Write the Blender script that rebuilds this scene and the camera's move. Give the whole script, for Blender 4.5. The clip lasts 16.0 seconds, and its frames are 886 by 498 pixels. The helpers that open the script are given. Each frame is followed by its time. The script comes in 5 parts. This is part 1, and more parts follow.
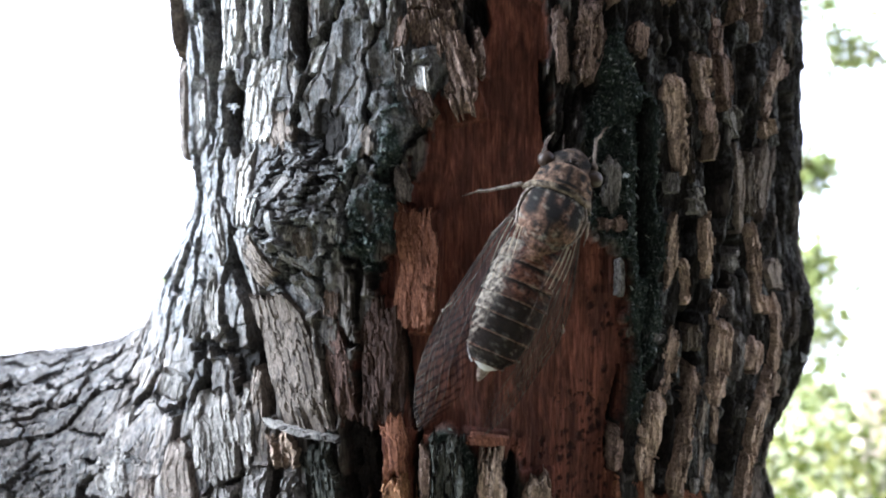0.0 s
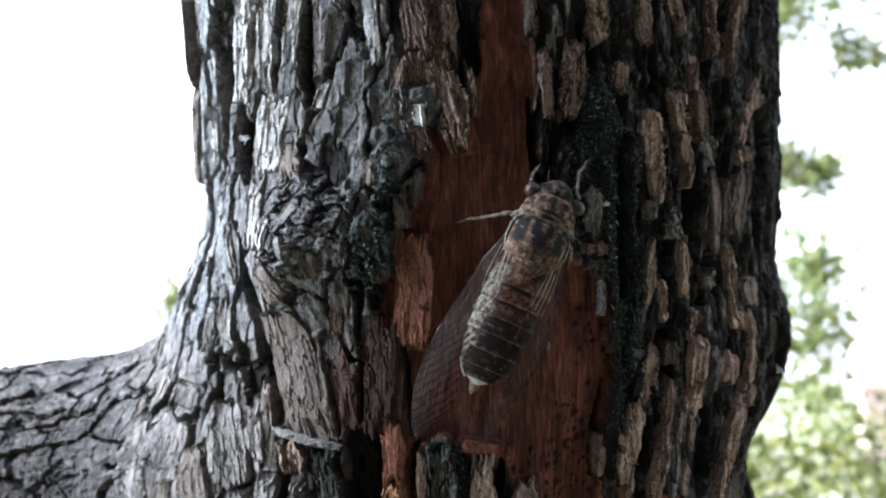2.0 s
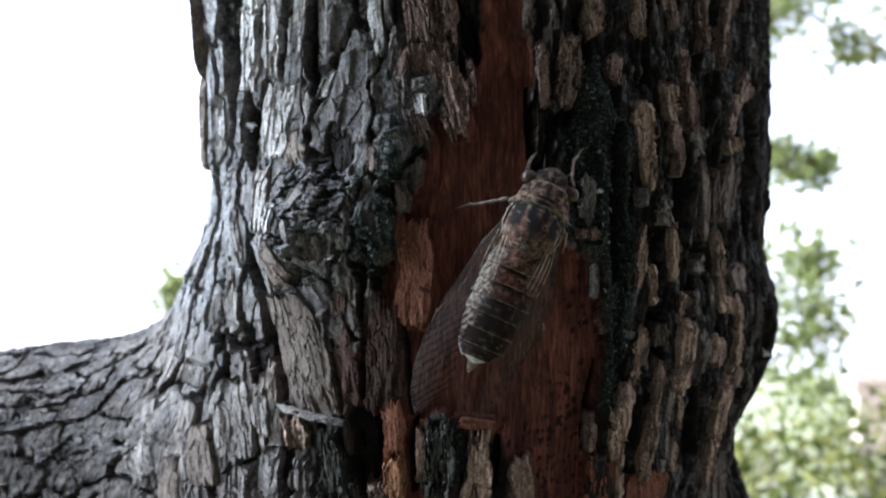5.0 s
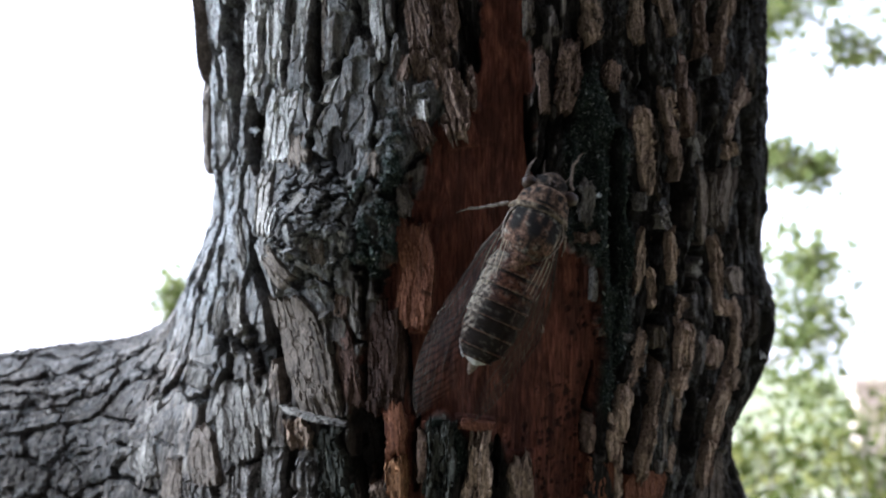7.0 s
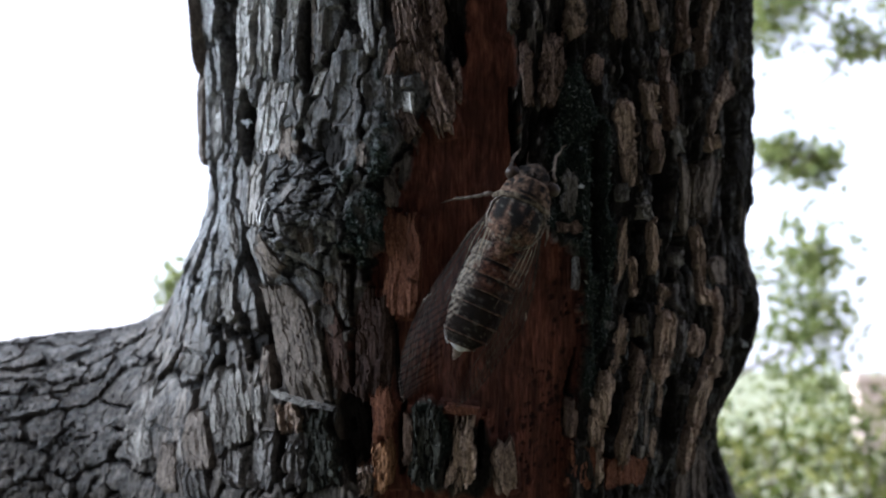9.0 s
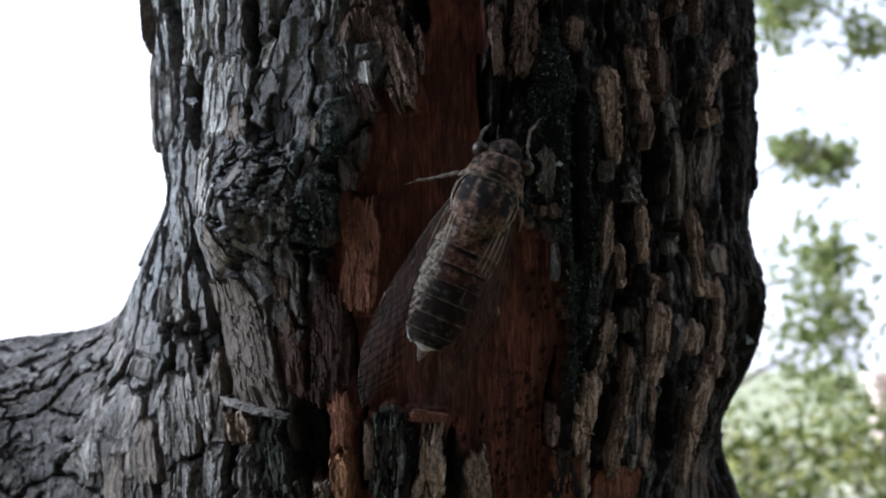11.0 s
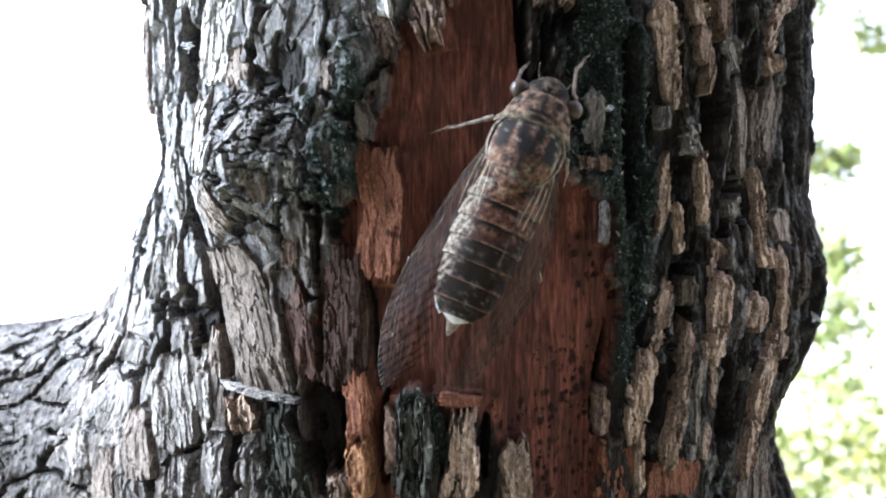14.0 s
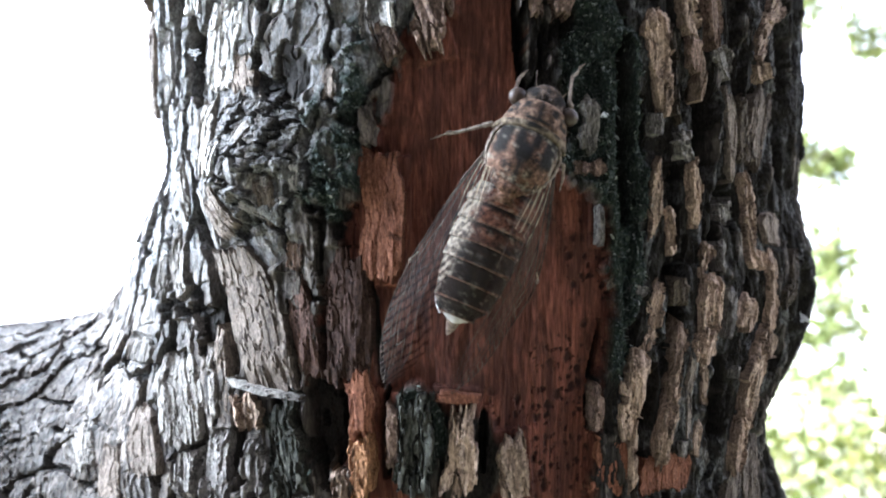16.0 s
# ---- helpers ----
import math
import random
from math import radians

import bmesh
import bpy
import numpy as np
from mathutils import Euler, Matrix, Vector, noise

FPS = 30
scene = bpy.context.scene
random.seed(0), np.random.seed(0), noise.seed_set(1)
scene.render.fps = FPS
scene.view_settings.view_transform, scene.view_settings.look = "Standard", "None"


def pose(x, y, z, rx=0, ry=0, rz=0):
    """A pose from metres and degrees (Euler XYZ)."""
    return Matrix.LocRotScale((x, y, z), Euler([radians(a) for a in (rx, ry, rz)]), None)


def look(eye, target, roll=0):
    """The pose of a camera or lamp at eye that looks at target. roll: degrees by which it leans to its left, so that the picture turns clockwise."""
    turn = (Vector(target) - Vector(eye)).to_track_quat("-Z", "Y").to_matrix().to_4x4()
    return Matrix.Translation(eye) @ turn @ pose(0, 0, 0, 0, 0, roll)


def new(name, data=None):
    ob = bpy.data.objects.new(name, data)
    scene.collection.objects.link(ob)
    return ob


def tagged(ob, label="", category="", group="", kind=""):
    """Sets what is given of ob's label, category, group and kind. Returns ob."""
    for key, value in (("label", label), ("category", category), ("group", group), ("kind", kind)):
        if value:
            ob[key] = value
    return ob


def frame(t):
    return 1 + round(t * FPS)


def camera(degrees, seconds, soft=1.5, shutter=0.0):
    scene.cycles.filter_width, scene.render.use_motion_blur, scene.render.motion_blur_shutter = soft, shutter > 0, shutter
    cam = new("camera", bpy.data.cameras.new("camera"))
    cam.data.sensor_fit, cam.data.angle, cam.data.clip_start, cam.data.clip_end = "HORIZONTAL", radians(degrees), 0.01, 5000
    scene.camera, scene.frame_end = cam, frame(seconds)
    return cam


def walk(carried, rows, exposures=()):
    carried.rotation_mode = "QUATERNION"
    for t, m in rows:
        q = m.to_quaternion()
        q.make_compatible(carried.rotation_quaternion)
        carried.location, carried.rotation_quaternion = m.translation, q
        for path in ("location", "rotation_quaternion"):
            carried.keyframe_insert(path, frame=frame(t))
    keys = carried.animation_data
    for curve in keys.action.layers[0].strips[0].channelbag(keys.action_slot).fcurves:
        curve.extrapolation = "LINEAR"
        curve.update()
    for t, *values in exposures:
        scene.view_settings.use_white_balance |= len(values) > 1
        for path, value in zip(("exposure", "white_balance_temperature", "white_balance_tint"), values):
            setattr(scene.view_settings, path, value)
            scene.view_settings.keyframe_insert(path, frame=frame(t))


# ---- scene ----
cam = camera(62.6, 16.0, soft=2.0)
METRES, EYE, TILT, LEAN, TURN = 0.07, 1.3, 10.0, 0.0, 0.0
ROWS = [
    (0.0, 0.0, 0.0, 0.0, -0.0, 0.0, 0.0),
    (0.5, -0.0023, -0.0316, 0.0134, 0.05, -0.07, -0.01),
    (1.0, -0.0095, -0.0835, 0.0281, 0.14, -0.1, -0.04),
    (1.5, 0.0213, -0.1005, 0.0348, 0.1, -0.06, 0.05),
    (2.0, 0.0177, -0.1061, 0.0412, 0.36, 0.07, 0.08),
    (2.5, 0.0199, -0.1004, 0.0276, 0.33, -0.11, 0.04),
    (3.0, 0.0356, -0.0991, 0.0303, 0.15, -0.05, -0.06),
    (3.5, 0.0198, -0.1049, 0.047, 0.32, -0.08, -0.03),
    (4.0, 0.0049, -0.1426, 0.0368, 0.15, -0.29, -0.38),
    (4.5, 0.0129, -0.1573, 0.0252, 0.13, -0.58, -0.33),
    (7.0, 0.0092, -0.1824, 0.0296, 0.06, -0.42, -0.34),
    (7.5, 0.0114, -0.1954, 0.0226, 0.04, -0.53, -0.15),
    (8.0, 0.014, -0.2196, 0.0372, 0.18, -0.51, -0.4),
    (8.5, 0.0229, -0.2211, 0.0218, 0.22, -0.87, -0.55),
    (11.0, 0.1313, -0.0614, -0.0106, 1.19, -0.63, 0.22),
    (11.5, 0.1305, 0.1271, -0.0807, 1.56, -0.47, 0.14),
    (12.0, 0.116, 0.0982, -0.063, 1.5, -0.45, -0.01),
    (12.5, 0.0877, 0.0962, -0.0654, 1.46, -0.47, -0.06),
    (13.0, 0.1097, 0.0893, -0.0581, 1.5, -0.28, 0.14),
    (13.5, 0.0862, 0.1008, -0.0903, 1.65, -0.44, 0.17),
    (14.0, 0.0848, 0.1113, -0.0815, 1.61, -0.44, 0.44),
    (14.5, 0.0675, 0.1074, -0.0936, 1.55, -0.49, 0.32),
    (15.0, 0.0661, 0.0813, -0.0742, 1.23, -0.37, 0.1),
    (15.5, 0.074, 0.0738, -0.0789, 1.42, -0.38, 0.38),
    (16.0, 0.0784, 0.073, -0.0808, 1.25, -0.31, 0.34),
]
EXPOSURES = [(0.0, 3.7, 6000, 10), (0.5, 3.5, 6000, 10), (1.0, 3.4, 6000, 10), (1.5, 3.2, 6000, 10), (3.6, 3.15, 6000, 10), (4.0, 2.45, 6000, 10), (4.7, 2.85, 6000, 10), (7.0, 2.75, 6000, 10), (8.0, 2.75, 6000, 10), (8.7, 2.25, 6000, 10), (11.1, 2.2, 6000, 10), (11.5, 3.6, 6000, 10), (12.0, 4.15, 6000, 10), (16.0, 4.15, 6000, 10)]
walk(cam, [(t, pose(0, 0, EYE, TILT, LEAN, TURN) @ pose(METRES * x, METRES * y, METRES * z, 90 + pitch, roll, yaw)) for t, x, y, z, yaw, pitch, roll in ROWS], EXPOSURES)
cam.data.dof.use_dof = True
cam.data.dof.focus_distance = 0.089
cam.data.dof.aperture_fstop = 28.0

# ---- light ----
world = bpy.data.worlds.new("sky")
scene.world = world
world.use_nodes = True
wn = world.node_tree
sky = wn.nodes.new("ShaderNodeTexSky")
sky.sky_type = "NISHITA"
sky.sun_disc = False
sky.sun_elevation = radians(31)
sky.sun_rotation = radians(-75)
sky.air_density, sky.dust_density, sky.ozone_density = 1.0, 4.0, 1.0
haze = wn.nodes.new("ShaderNodeMix")
haze.data_type = "RGBA"
haze.inputs[0].default_value = 0.6
haze.inputs[7].default_value = (8.2, 8.3, 9.8, 1)
wn.links.new(sky.outputs[0], haze.inputs[6])
wn.links.new(haze.outputs[2], wn.nodes["Background"].inputs[0])
wn.nodes["Background"].inputs[1].default_value = 0.062
sun_data = bpy.data.lights.new("sun", "SUN")
sun_data.energy, sun_data.angle, sun_data.color = 4.3, radians(62), (0.72, 0.85, 1.0)
sun = new("sun", sun_data)
sun.matrix_world = look((-7.0, 1.5, 4.0), (0, 0, 0))

# ---- noise ----
def lattice(ix, iy, iz, seed):
    n = (ix * 73856093) ^ (iy * 19349663) ^ (iz * 83492791) ^ (seed * 2654435761)
    n = (n ^ (n >> 13)) * 1274126177 & 0x7FFFFFFF
    n = (n ^ (n >> 16)) * 1103515245 & 0x7FFFFFFF
    return (n & 0xFFFF) / 65535.0


def grain(x, y, z=0.0, seed=1):
    """Smooth noise, 0 to 1."""
    x, y, z = np.broadcast_arrays(np.asarray(x, float), np.asarray(y, float), np.asarray(z, float))
    ix, iy, iz = (np.floor(a).astype(np.int64) for a in (x, y, z))
    fx, fy, fz = ((a - np.floor(a)) for a in (x, y, z))
    fx, fy, fz = (a * a * (3 - 2 * a) for a in (fx, fy, fz))
    total = 0
    for a in (0, 1):
        for b in (0, 1):
            for c in (0, 1):
                w = (fx if a else 1 - fx) * (fy if b else 1 - fy) * (fz if c else 1 - fz)
                total = total + w * lattice(ix + a, iy + b, iz + c, seed)
    return total


def fbm(x, y, z=0.0, seed=1, octaves=4):
    total, amp, norm = 0, 1.0, 0
    for o in range(octaves):
        total = total + amp * grain(x * 2 ** o, y * 2 ** o, z * 2 ** o, seed + o)
        norm, amp = norm + amp, amp * 0.5
    return total / norm


def cells(x, y, seed=1):
    """Distance to the edge of a cell, and the cell's own random number."""
    ix, iy = np.floor(x).astype(np.int64), np.floor(y).astype(np.int64)
    d1 = np.full(x.shape, 9.0)
    d2 = np.full(x.shape, 9.0)
    who = np.zeros(x.shape)
    for a in (-1, 0, 1):
        for b in (-1, 0, 1):
            jx, jy = ix + a, iy + b
            px = jx + 0.1 + 0.8 * lattice(jx, jy, 0 * jx, seed)
            py = jy + 0.1 + 0.8 * lattice(jx, jy, 0 * jx + 1, seed)
            d = np.hypot(x - px, y - py)
            own = lattice(jx, jy, 0 * jx + 2, seed)
            near = d < d1
            d2 = np.where(near, d1, np.minimum(d2, d))
            who = np.where(near, own, who)
            d1 = np.where(near, d, d1)
    return d2 - d1, who


def dots(x, y, seed=1):
    """Scattered round spots of uneven size: below 1 inside a spot."""
    ix, iy = np.floor(x).astype(np.int64), np.floor(y).astype(np.int64)
    best = np.full(x.shape, 9.0)
    for a in (-1, 0, 1):
        for b in (-1, 0, 1):
            jx, jy = ix + a, iy + b
            px = jx + 0.1 + 0.8 * lattice(jx, jy, 0 * jx, seed)
            py = jy + 0.1 + 0.8 * lattice(jx, jy, 0 * jx + 1, seed)
            best = np.minimum(best, np.hypot(x - px, y - py) / (0.04 + 0.3 * lattice(jx, jy, 0 * jx + 2, seed) ** 2))
    return best


def step(a, b, x):
    t = np.clip((x - a) / (b - a), 0, 1)
    return t * t * (3 - 2 * t)


def blob(u, v, u0, v0, ru, rv):
    return np.exp(-((u - u0) / ru) ** 2 - ((v - v0) / rv) ** 2)


# ---- materials ----
def node(nt, kind, **values):
    n = nt.nodes.new(kind)
    for key, value in values.items():
        n.inputs[key.replace("_", " ")].default_value = value
    return n


def ramp(nt, fac, stops):
    n = nt.nodes.new("ShaderNodeValToRGB")
    while len(n.color_ramp.elements) < len(stops):
        n.color_ramp.elements.new(0.5)
    for e, (p, c) in zip(n.color_ramp.elements, stops):
        e.position, e.color = p, (*c, 1)
    nt.links.new(fac, n.inputs[0])
    return n.outputs[0]


def noise_of(nt, scale, stretch=(1, 1, 1), detail=6.0, rough=0.6, distort=0.0):
    tc = nt.nodes.new("ShaderNodeTexCoord")
    mp = nt.nodes.new("ShaderNodeMapping")
    mp.inputs["Scale"].default_value = [scale * s for s in stretch]
    nt.links.new(tc.outputs["Object"], mp.inputs[0])
    n = node(nt, "ShaderNodeTexNoise", Scale=1.0, Detail=detail, Roughness=rough, Distortion=distort)
    nt.links.new(mp.outputs[0], n.inputs["Vector"])
    return n.outputs["Fac"]


def mix(nt, fac, a, b, mode="MIX"):
    n = nt.nodes.new("ShaderNodeMix")
    n.data_type, n.blend_type = "RGBA", mode
    for slot, v in ((0, fac), (6, a), (7, b)):
        if isinstance(v, (int, float)):
            n.inputs[slot].default_value = v
        elif isinstance(v, tuple):
            n.inputs[slot].default_value = (*v, 1)
        else:
            nt.links.new(v, n.inputs[slot])
    return n.outputs[2]


def attribute(nt, name):
    n = nt.nodes.new("ShaderNodeAttribute")
    n.attribute_name = name
    return n.outputs["Fac"]


def random_of(nt):
    return nt.nodes.new("ShaderNodeObjectInfo").outputs["Random"]


def bump(nt, bsdf, height, strength, distance):
    n = node(nt, "ShaderNodeBump", Strength=strength, Distance=distance)
    nt.links.new(height, n.inputs["Height"])
    nt.links.new(n.outputs[0], bsdf.inputs["Normal"])


def material(name, rough=0.8, spec=0.3):
    m = bpy.data.materials.new(name)
    m.use_nodes = True
    b = m.node_tree.nodes["Principled BSDF"]
    b.inputs["Roughness"].default_value = rough
    b.inputs["Specular IOR Level"].default_value = spec
    return m, m.node_tree, b


def bark_material(name, dark, light):
    m, nt, b = material(name, 0.9, 0.07)
    fibres = noise_of(nt, 1500, (1, 1, 0.2), 8, 0.72, 0.8)
    stains = noise_of(nt, 190, (1, 1, 0.5), 6, 0.65)
    specks = noise_of(nt, 4600, (1, 1, 0.45), 5, 0.75)
    c = ramp(nt, fibres, [(0.36, dark), (0.47, tuple(0.35 * p + 0.5 * q for p, q in zip(dark, light))), (0.6, light)])
    c = mix(nt, ramp(nt, stains, [(0.4, (0, 0, 0)), (0.6, (1, 1, 1))]), mix(nt, 0.5, c, dark), c)
    c = mix(nt, ramp(nt, specks, [(0.53, (0, 0, 0)), (0.64, (0.7, 0.7, 0.7))]), c, tuple(min(1, v * 1.4) for v in light))
    c = mix(nt, ramp(nt, specks, [(0.36, (0.8, 0.8, 0.8)), (0.47, (0, 0, 0))]), c, tuple(0.5 * v for v in dark))
    rot = noise_of(nt, 520, (1, 1, 0.4), 8, 0.75, 0.8)
    c = mix(nt, ramp(nt, rot, [(0.37, (0.9, 0.9, 0.9)), (0.44, (0, 0, 0))]), c, tuple(0.4 * v for v in dark))
    value = node(nt, "ShaderNodeHueSaturation")
    rnd = node(nt, "ShaderNodeMapRange", To_Min=0.7, To_Max=1.25)
    nt.links.new(random_of(nt), rnd.inputs[0])
    nt.links.new(rnd.outputs[0], value.inputs["Value"])
    nt.links.new(c, value.inputs["Color"])
    nt.links.new(value.outputs[0], b.inputs["Base Color"])
    bump(nt, b, mix(nt, 0.5, fibres, specks), 0.5, 0.0006)
    return m


PLATE_MATERIAL = {
    "grey": bark_material("grey_bark", (0.035, 0.031, 0.029), (0.22, 0.195, 0.178)),
    "pale": bark_material("pale_bark", (0.09, 0.082, 0.076), (0.52, 0.485, 0.45)),
    "tan": bark_material("tan_bark", (0.06, 0.042, 0.032), (0.39, 0.277, 0.208)),
    "orange": bark_material("orange_inner_bark", (0.08, 0.035, 0.018), (0.4, 0.2, 0.105)),
    "brown": bark_material("brown_bark", (0.03, 0.019, 0.015), (0.23, 0.155, 0.12)),
    "red": bark_material("red_inner_bark", (0.08, 0.03, 0.018), (0.23, 0.098, 0.06)),
    "ash": bark_material("ash_bark", (0.05, 0.039, 0.032), (0.185, 0.147, 0.12)),
    "stone": bark_material("weathered_bark", (0.06, 0.052, 0.046), (0.25, 0.222, 0.195)),
    "umber": bark_material("umber_inner_bark", (0.02, 0.012, 0.01), (0.095, 0.056, 0.044)),
    "mossy": bark_material("mossy_bark", (0.008, 0.009, 0.007), (0.07, 0.066, 0.055)),
    "dark": bark_material("dark_bark", (0.02, 0.018, 0.016), (0.11, 0.085, 0.065)),
}


def trunk_material():
    m, nt, b = material("fissured_bark", 0.9, 0.08)
    fibres = noise_of(nt, 1300, (1, 1, 0.14), 6, 0.7, 0.6)
    stains = noise_of(nt, 120, (1, 1, 0.6), 4, 0.6)
    fine = noise_of(nt, 3400, (1, 1, 0.5), 5, 0.7)
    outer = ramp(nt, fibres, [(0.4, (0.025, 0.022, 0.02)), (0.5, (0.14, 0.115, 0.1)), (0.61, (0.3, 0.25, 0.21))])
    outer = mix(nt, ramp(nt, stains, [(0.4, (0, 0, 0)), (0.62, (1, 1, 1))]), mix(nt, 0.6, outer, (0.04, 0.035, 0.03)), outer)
    # Dark inner bark, taken near black so its colour holds the grooves' shade.
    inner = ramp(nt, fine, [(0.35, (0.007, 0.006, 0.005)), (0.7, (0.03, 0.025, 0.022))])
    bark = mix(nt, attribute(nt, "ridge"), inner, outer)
    lichen_glare = mix(nt, ramp(nt, fine, [(0.4, (0, 0, 0)), (0.6, (1, 1, 1))]), (0.07, 0.07, 0.071), (0.36, 0.355, 0.35))
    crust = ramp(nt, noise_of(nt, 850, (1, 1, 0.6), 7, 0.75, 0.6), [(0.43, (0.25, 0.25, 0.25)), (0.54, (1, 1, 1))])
    bark = mix(nt, mix(nt, 1.0, attribute(nt, "lichen_glare"), crust, "MULTIPLY"), bark, lichen_glare)
    rings = noise_of(nt, 620, (1, 1, 0.16), 7, 0.7, 2.2)
    blush = noise_of(nt, 210, (1, 1, 0.5), 6, 0.65, 0.8)
    wood = ramp(nt, rings, [(0.32, (0.05, 0.017, 0.012)), (0.5, (0.145, 0.049, 0.032)), (0.7, (0.25, 0.095, 0.06))])
    wood = mix(nt, ramp(nt, blush, [(0.42, (0, 0, 0)), (0.6, (1, 1, 1))]), mix(nt, 0.7, wood, (0.045, 0.02, 0.016)), wood)
    wood = mix(nt, 1.0, wood, ramp(nt, noise_of(nt, 3000, (1, 1, 0.06), 5, 0.7, 0.4), [(0.36, (0.55, 0.55, 0.55)), (0.5, (0.95, 0.95, 0.95)), (0.66, (1.35, 1.35, 1.35))]), "MULTIPLY")
    wood = mix(nt, attribute(nt, "pits_and_streaks"), wood, (0.022, 0.012, 0.01))
    c = mix(nt, attribute(nt, "wood"), bark, wood)
    green = ramp(nt, fine, [(0.35, (0.006, 0.008, 0.008)), (0.56, (0.024, 0.03, 0.024)), (0.72, (0.15, 0.155, 0.14))])
    c = mix(nt, attribute(nt, "moss"), c, green)
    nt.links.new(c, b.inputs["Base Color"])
    bump(nt, b, mix(nt, attribute(nt, "wood"), mix(nt, 0.5, fibres, fine), rings), 0.8, 0.0008)
    return m


TRUNK_MATERIAL = trunk_material()

# ---- the tree ----
# Tree space: metres, z along the trunk, which leans over the path by TILT.
TREE = pose(0, 0, EYE, TILT, LEAN, TURN)
XC, YC, RT = 0.006, 0.145, 0.057
LIMB_FROM, LIMB_WAY, LIMB_R = np.array((0.0, 0.142, -0.0472)), np.array((-0.99, 0.06, -0.13)), 0.036
LIMB_WAY = LIMB_WAY / np.linalg.norm(LIMB_WAY)


def body_distance(p):
    """Signed distance to the smooth union of trunk and limb."""
    z = p[..., 2]
    th = np.arctan2(p[..., 0] - XC, YC - p[..., 1])
    u = th * RT * 1000
    v = z * 1000
    r = RT + 0.001 * (2.6 * blob(u, v, 64, -13, 16, 9) - 6.0 * blob(u, v, 70, -36, 25, 13) + 1.6 * blob(u, v, -66, -8, 16, 9) - 1.2 * blob(u, v, 68, 2, 10, 5) + 1.5 * blob(u, v, 74, 6, 18, 34) - 6.0 * blob(u, v, -74, 22, 26, 34) - 2.6 * blob(u, v, -62, 7, 10, 6)
                      + 4.2 * blob(u, v, -27, 3, 8, 8) + 1.8 * blob(u, v, 26, 12, 11, 25) + 1.0 * blob(u, v, -15, 8, 6, 16)
                      + 3.0 * (fbm(u / 40 + 3, v / 40, 0, 5, 2) - 0.5))
    r = r - 0.012 * np.clip(z - 0.05, 0, 1) + 0.03 * np.clip(-z - 0.1, 0, 2)
    d1 = np.hypot(p[..., 0] - XC, p[..., 1] - YC) - r
    q = p - LIMB_FROM
    s = np.clip(q @ LIMB_WAY, 0.0, None)
    d2 = np.linalg.norm(q - s[..., None] * LIMB_WAY, axis=-1) - LIMB_R + 0.012 * np.clip(s - 0.1, 0, 1)
    k = 0.022
    h = np.clip(0.5 + 0.5 * (d2 - d1) / k, 0, 1)
    return d2 * (1 - h) + d1 * h - k * h * (1 - h), d1, d2


def surface(origin, way, far):
    """Where rays from an axis leave the wood."""
    lo, hi = np.full(origin.shape[:-1], 0.01), np.full(origin.shape[:-1], far)
    for _ in range(14):
        mid = 0.5 * (lo + hi)
        inside = body_distance(origin + mid[..., None] * way)[0] < 0
        lo, hi = np.where(inside, mid, lo), np.where(inside, hi, mid)
    return lo


def radius_table(angles, heights):
    z, th = np.meshgrid(heights, angles, indexing="ij")
    origin = np.stack([np.full_like(z, XC), np.full_like(z, YC), z], -1)
    return surface(origin, np.stack([np.sin(th), -np.cos(th), np.zeros_like(z)], -1), 0.105)


TABLE_A = np.radians(np.arange(-115, 247, 1.0))
TABLE_Z = np.concatenate([np.linspace(-1.6, -0.08, 30), np.linspace(-0.079, 0.079, 159), np.linspace(0.08, 0.8, 30)])
TABLE_R = radius_table(TABLE_A, TABLE_Z)


def trunk_radius(th, z):
    """The wood's radius about the trunk's axis."""
    fa = np.clip(np.interp(th, TABLE_A, np.arange(len(TABLE_A))), 0, len(TABLE_A) - 1.001)
    fz = np.clip(np.interp(z, TABLE_Z, np.arange(len(TABLE_Z))), 0, len(TABLE_Z) - 1.001)
    i, j = fz.astype(int), fa.astype(int)
    p, q = fz - i, fa - j
    c = [TABLE_R[i, j], TABLE_R[i, j + 1], TABLE_R[i + 1, j], TABLE_R[i + 1, j + 1]]
    r = (c[0] * (1 - q) + c[1] * q) * (1 - p) + (c[2] * (1 - q) + c[3] * q) * p
    return np.where(np.max(c, axis=0) > 0.1045, 0.105, r)


WOOD_Z = (-33.2, -27.6, -21.3, -14.9, -8.3, -1.8, 4.6, 11.0, 17.4, 22.5, 27.6, 40.0)
WOOD_L = (-13.1, -14.6, -16.2, -16.4, -15.4, -12.5, -9.8, -8.8, -7.1, -2.5, -1.0, -0.5)
WOOD_R = (14.7, 15.2, 16.1, 17.3, 17.0, 16.2, 10.0, 7.3, 7.1, 6.8, 6.5, 6.4)


PLATES = []


def bark_plate(*numbers):
    """A split plate of bark: its middle, length and width in mm, lean in degrees, thickness in mm, kind, and how far its upper and lower ends narrow."""
    PLATES.append(numbers)


bark_plate(22.9, 16.2, 12.9, 3.3, -5, 1.7, "tan", 0.1, 0.8)
bark_plate(26.9, 21.6, 6.5, 3.1, -13, 1.4, "tan", 0.1, 0.4)
bark_plate(27.6, 17.0, 4.2, 2.1, -4, 1.1, "brown", 0.2, 0.4)
bark_plate(28.4, 14.0, 6.5, 1.5, 5, 1.2, "tan", 0.3, 0.6)
bark_plate(30.9, 21.9, 7.4, 2.6, -10, 1.2, "brown", 0.1, 0.5)
bark_plate(33.6, 16.9, 4.8, 4.4, -35, 0.9, "grey", 0.3, 0.5)
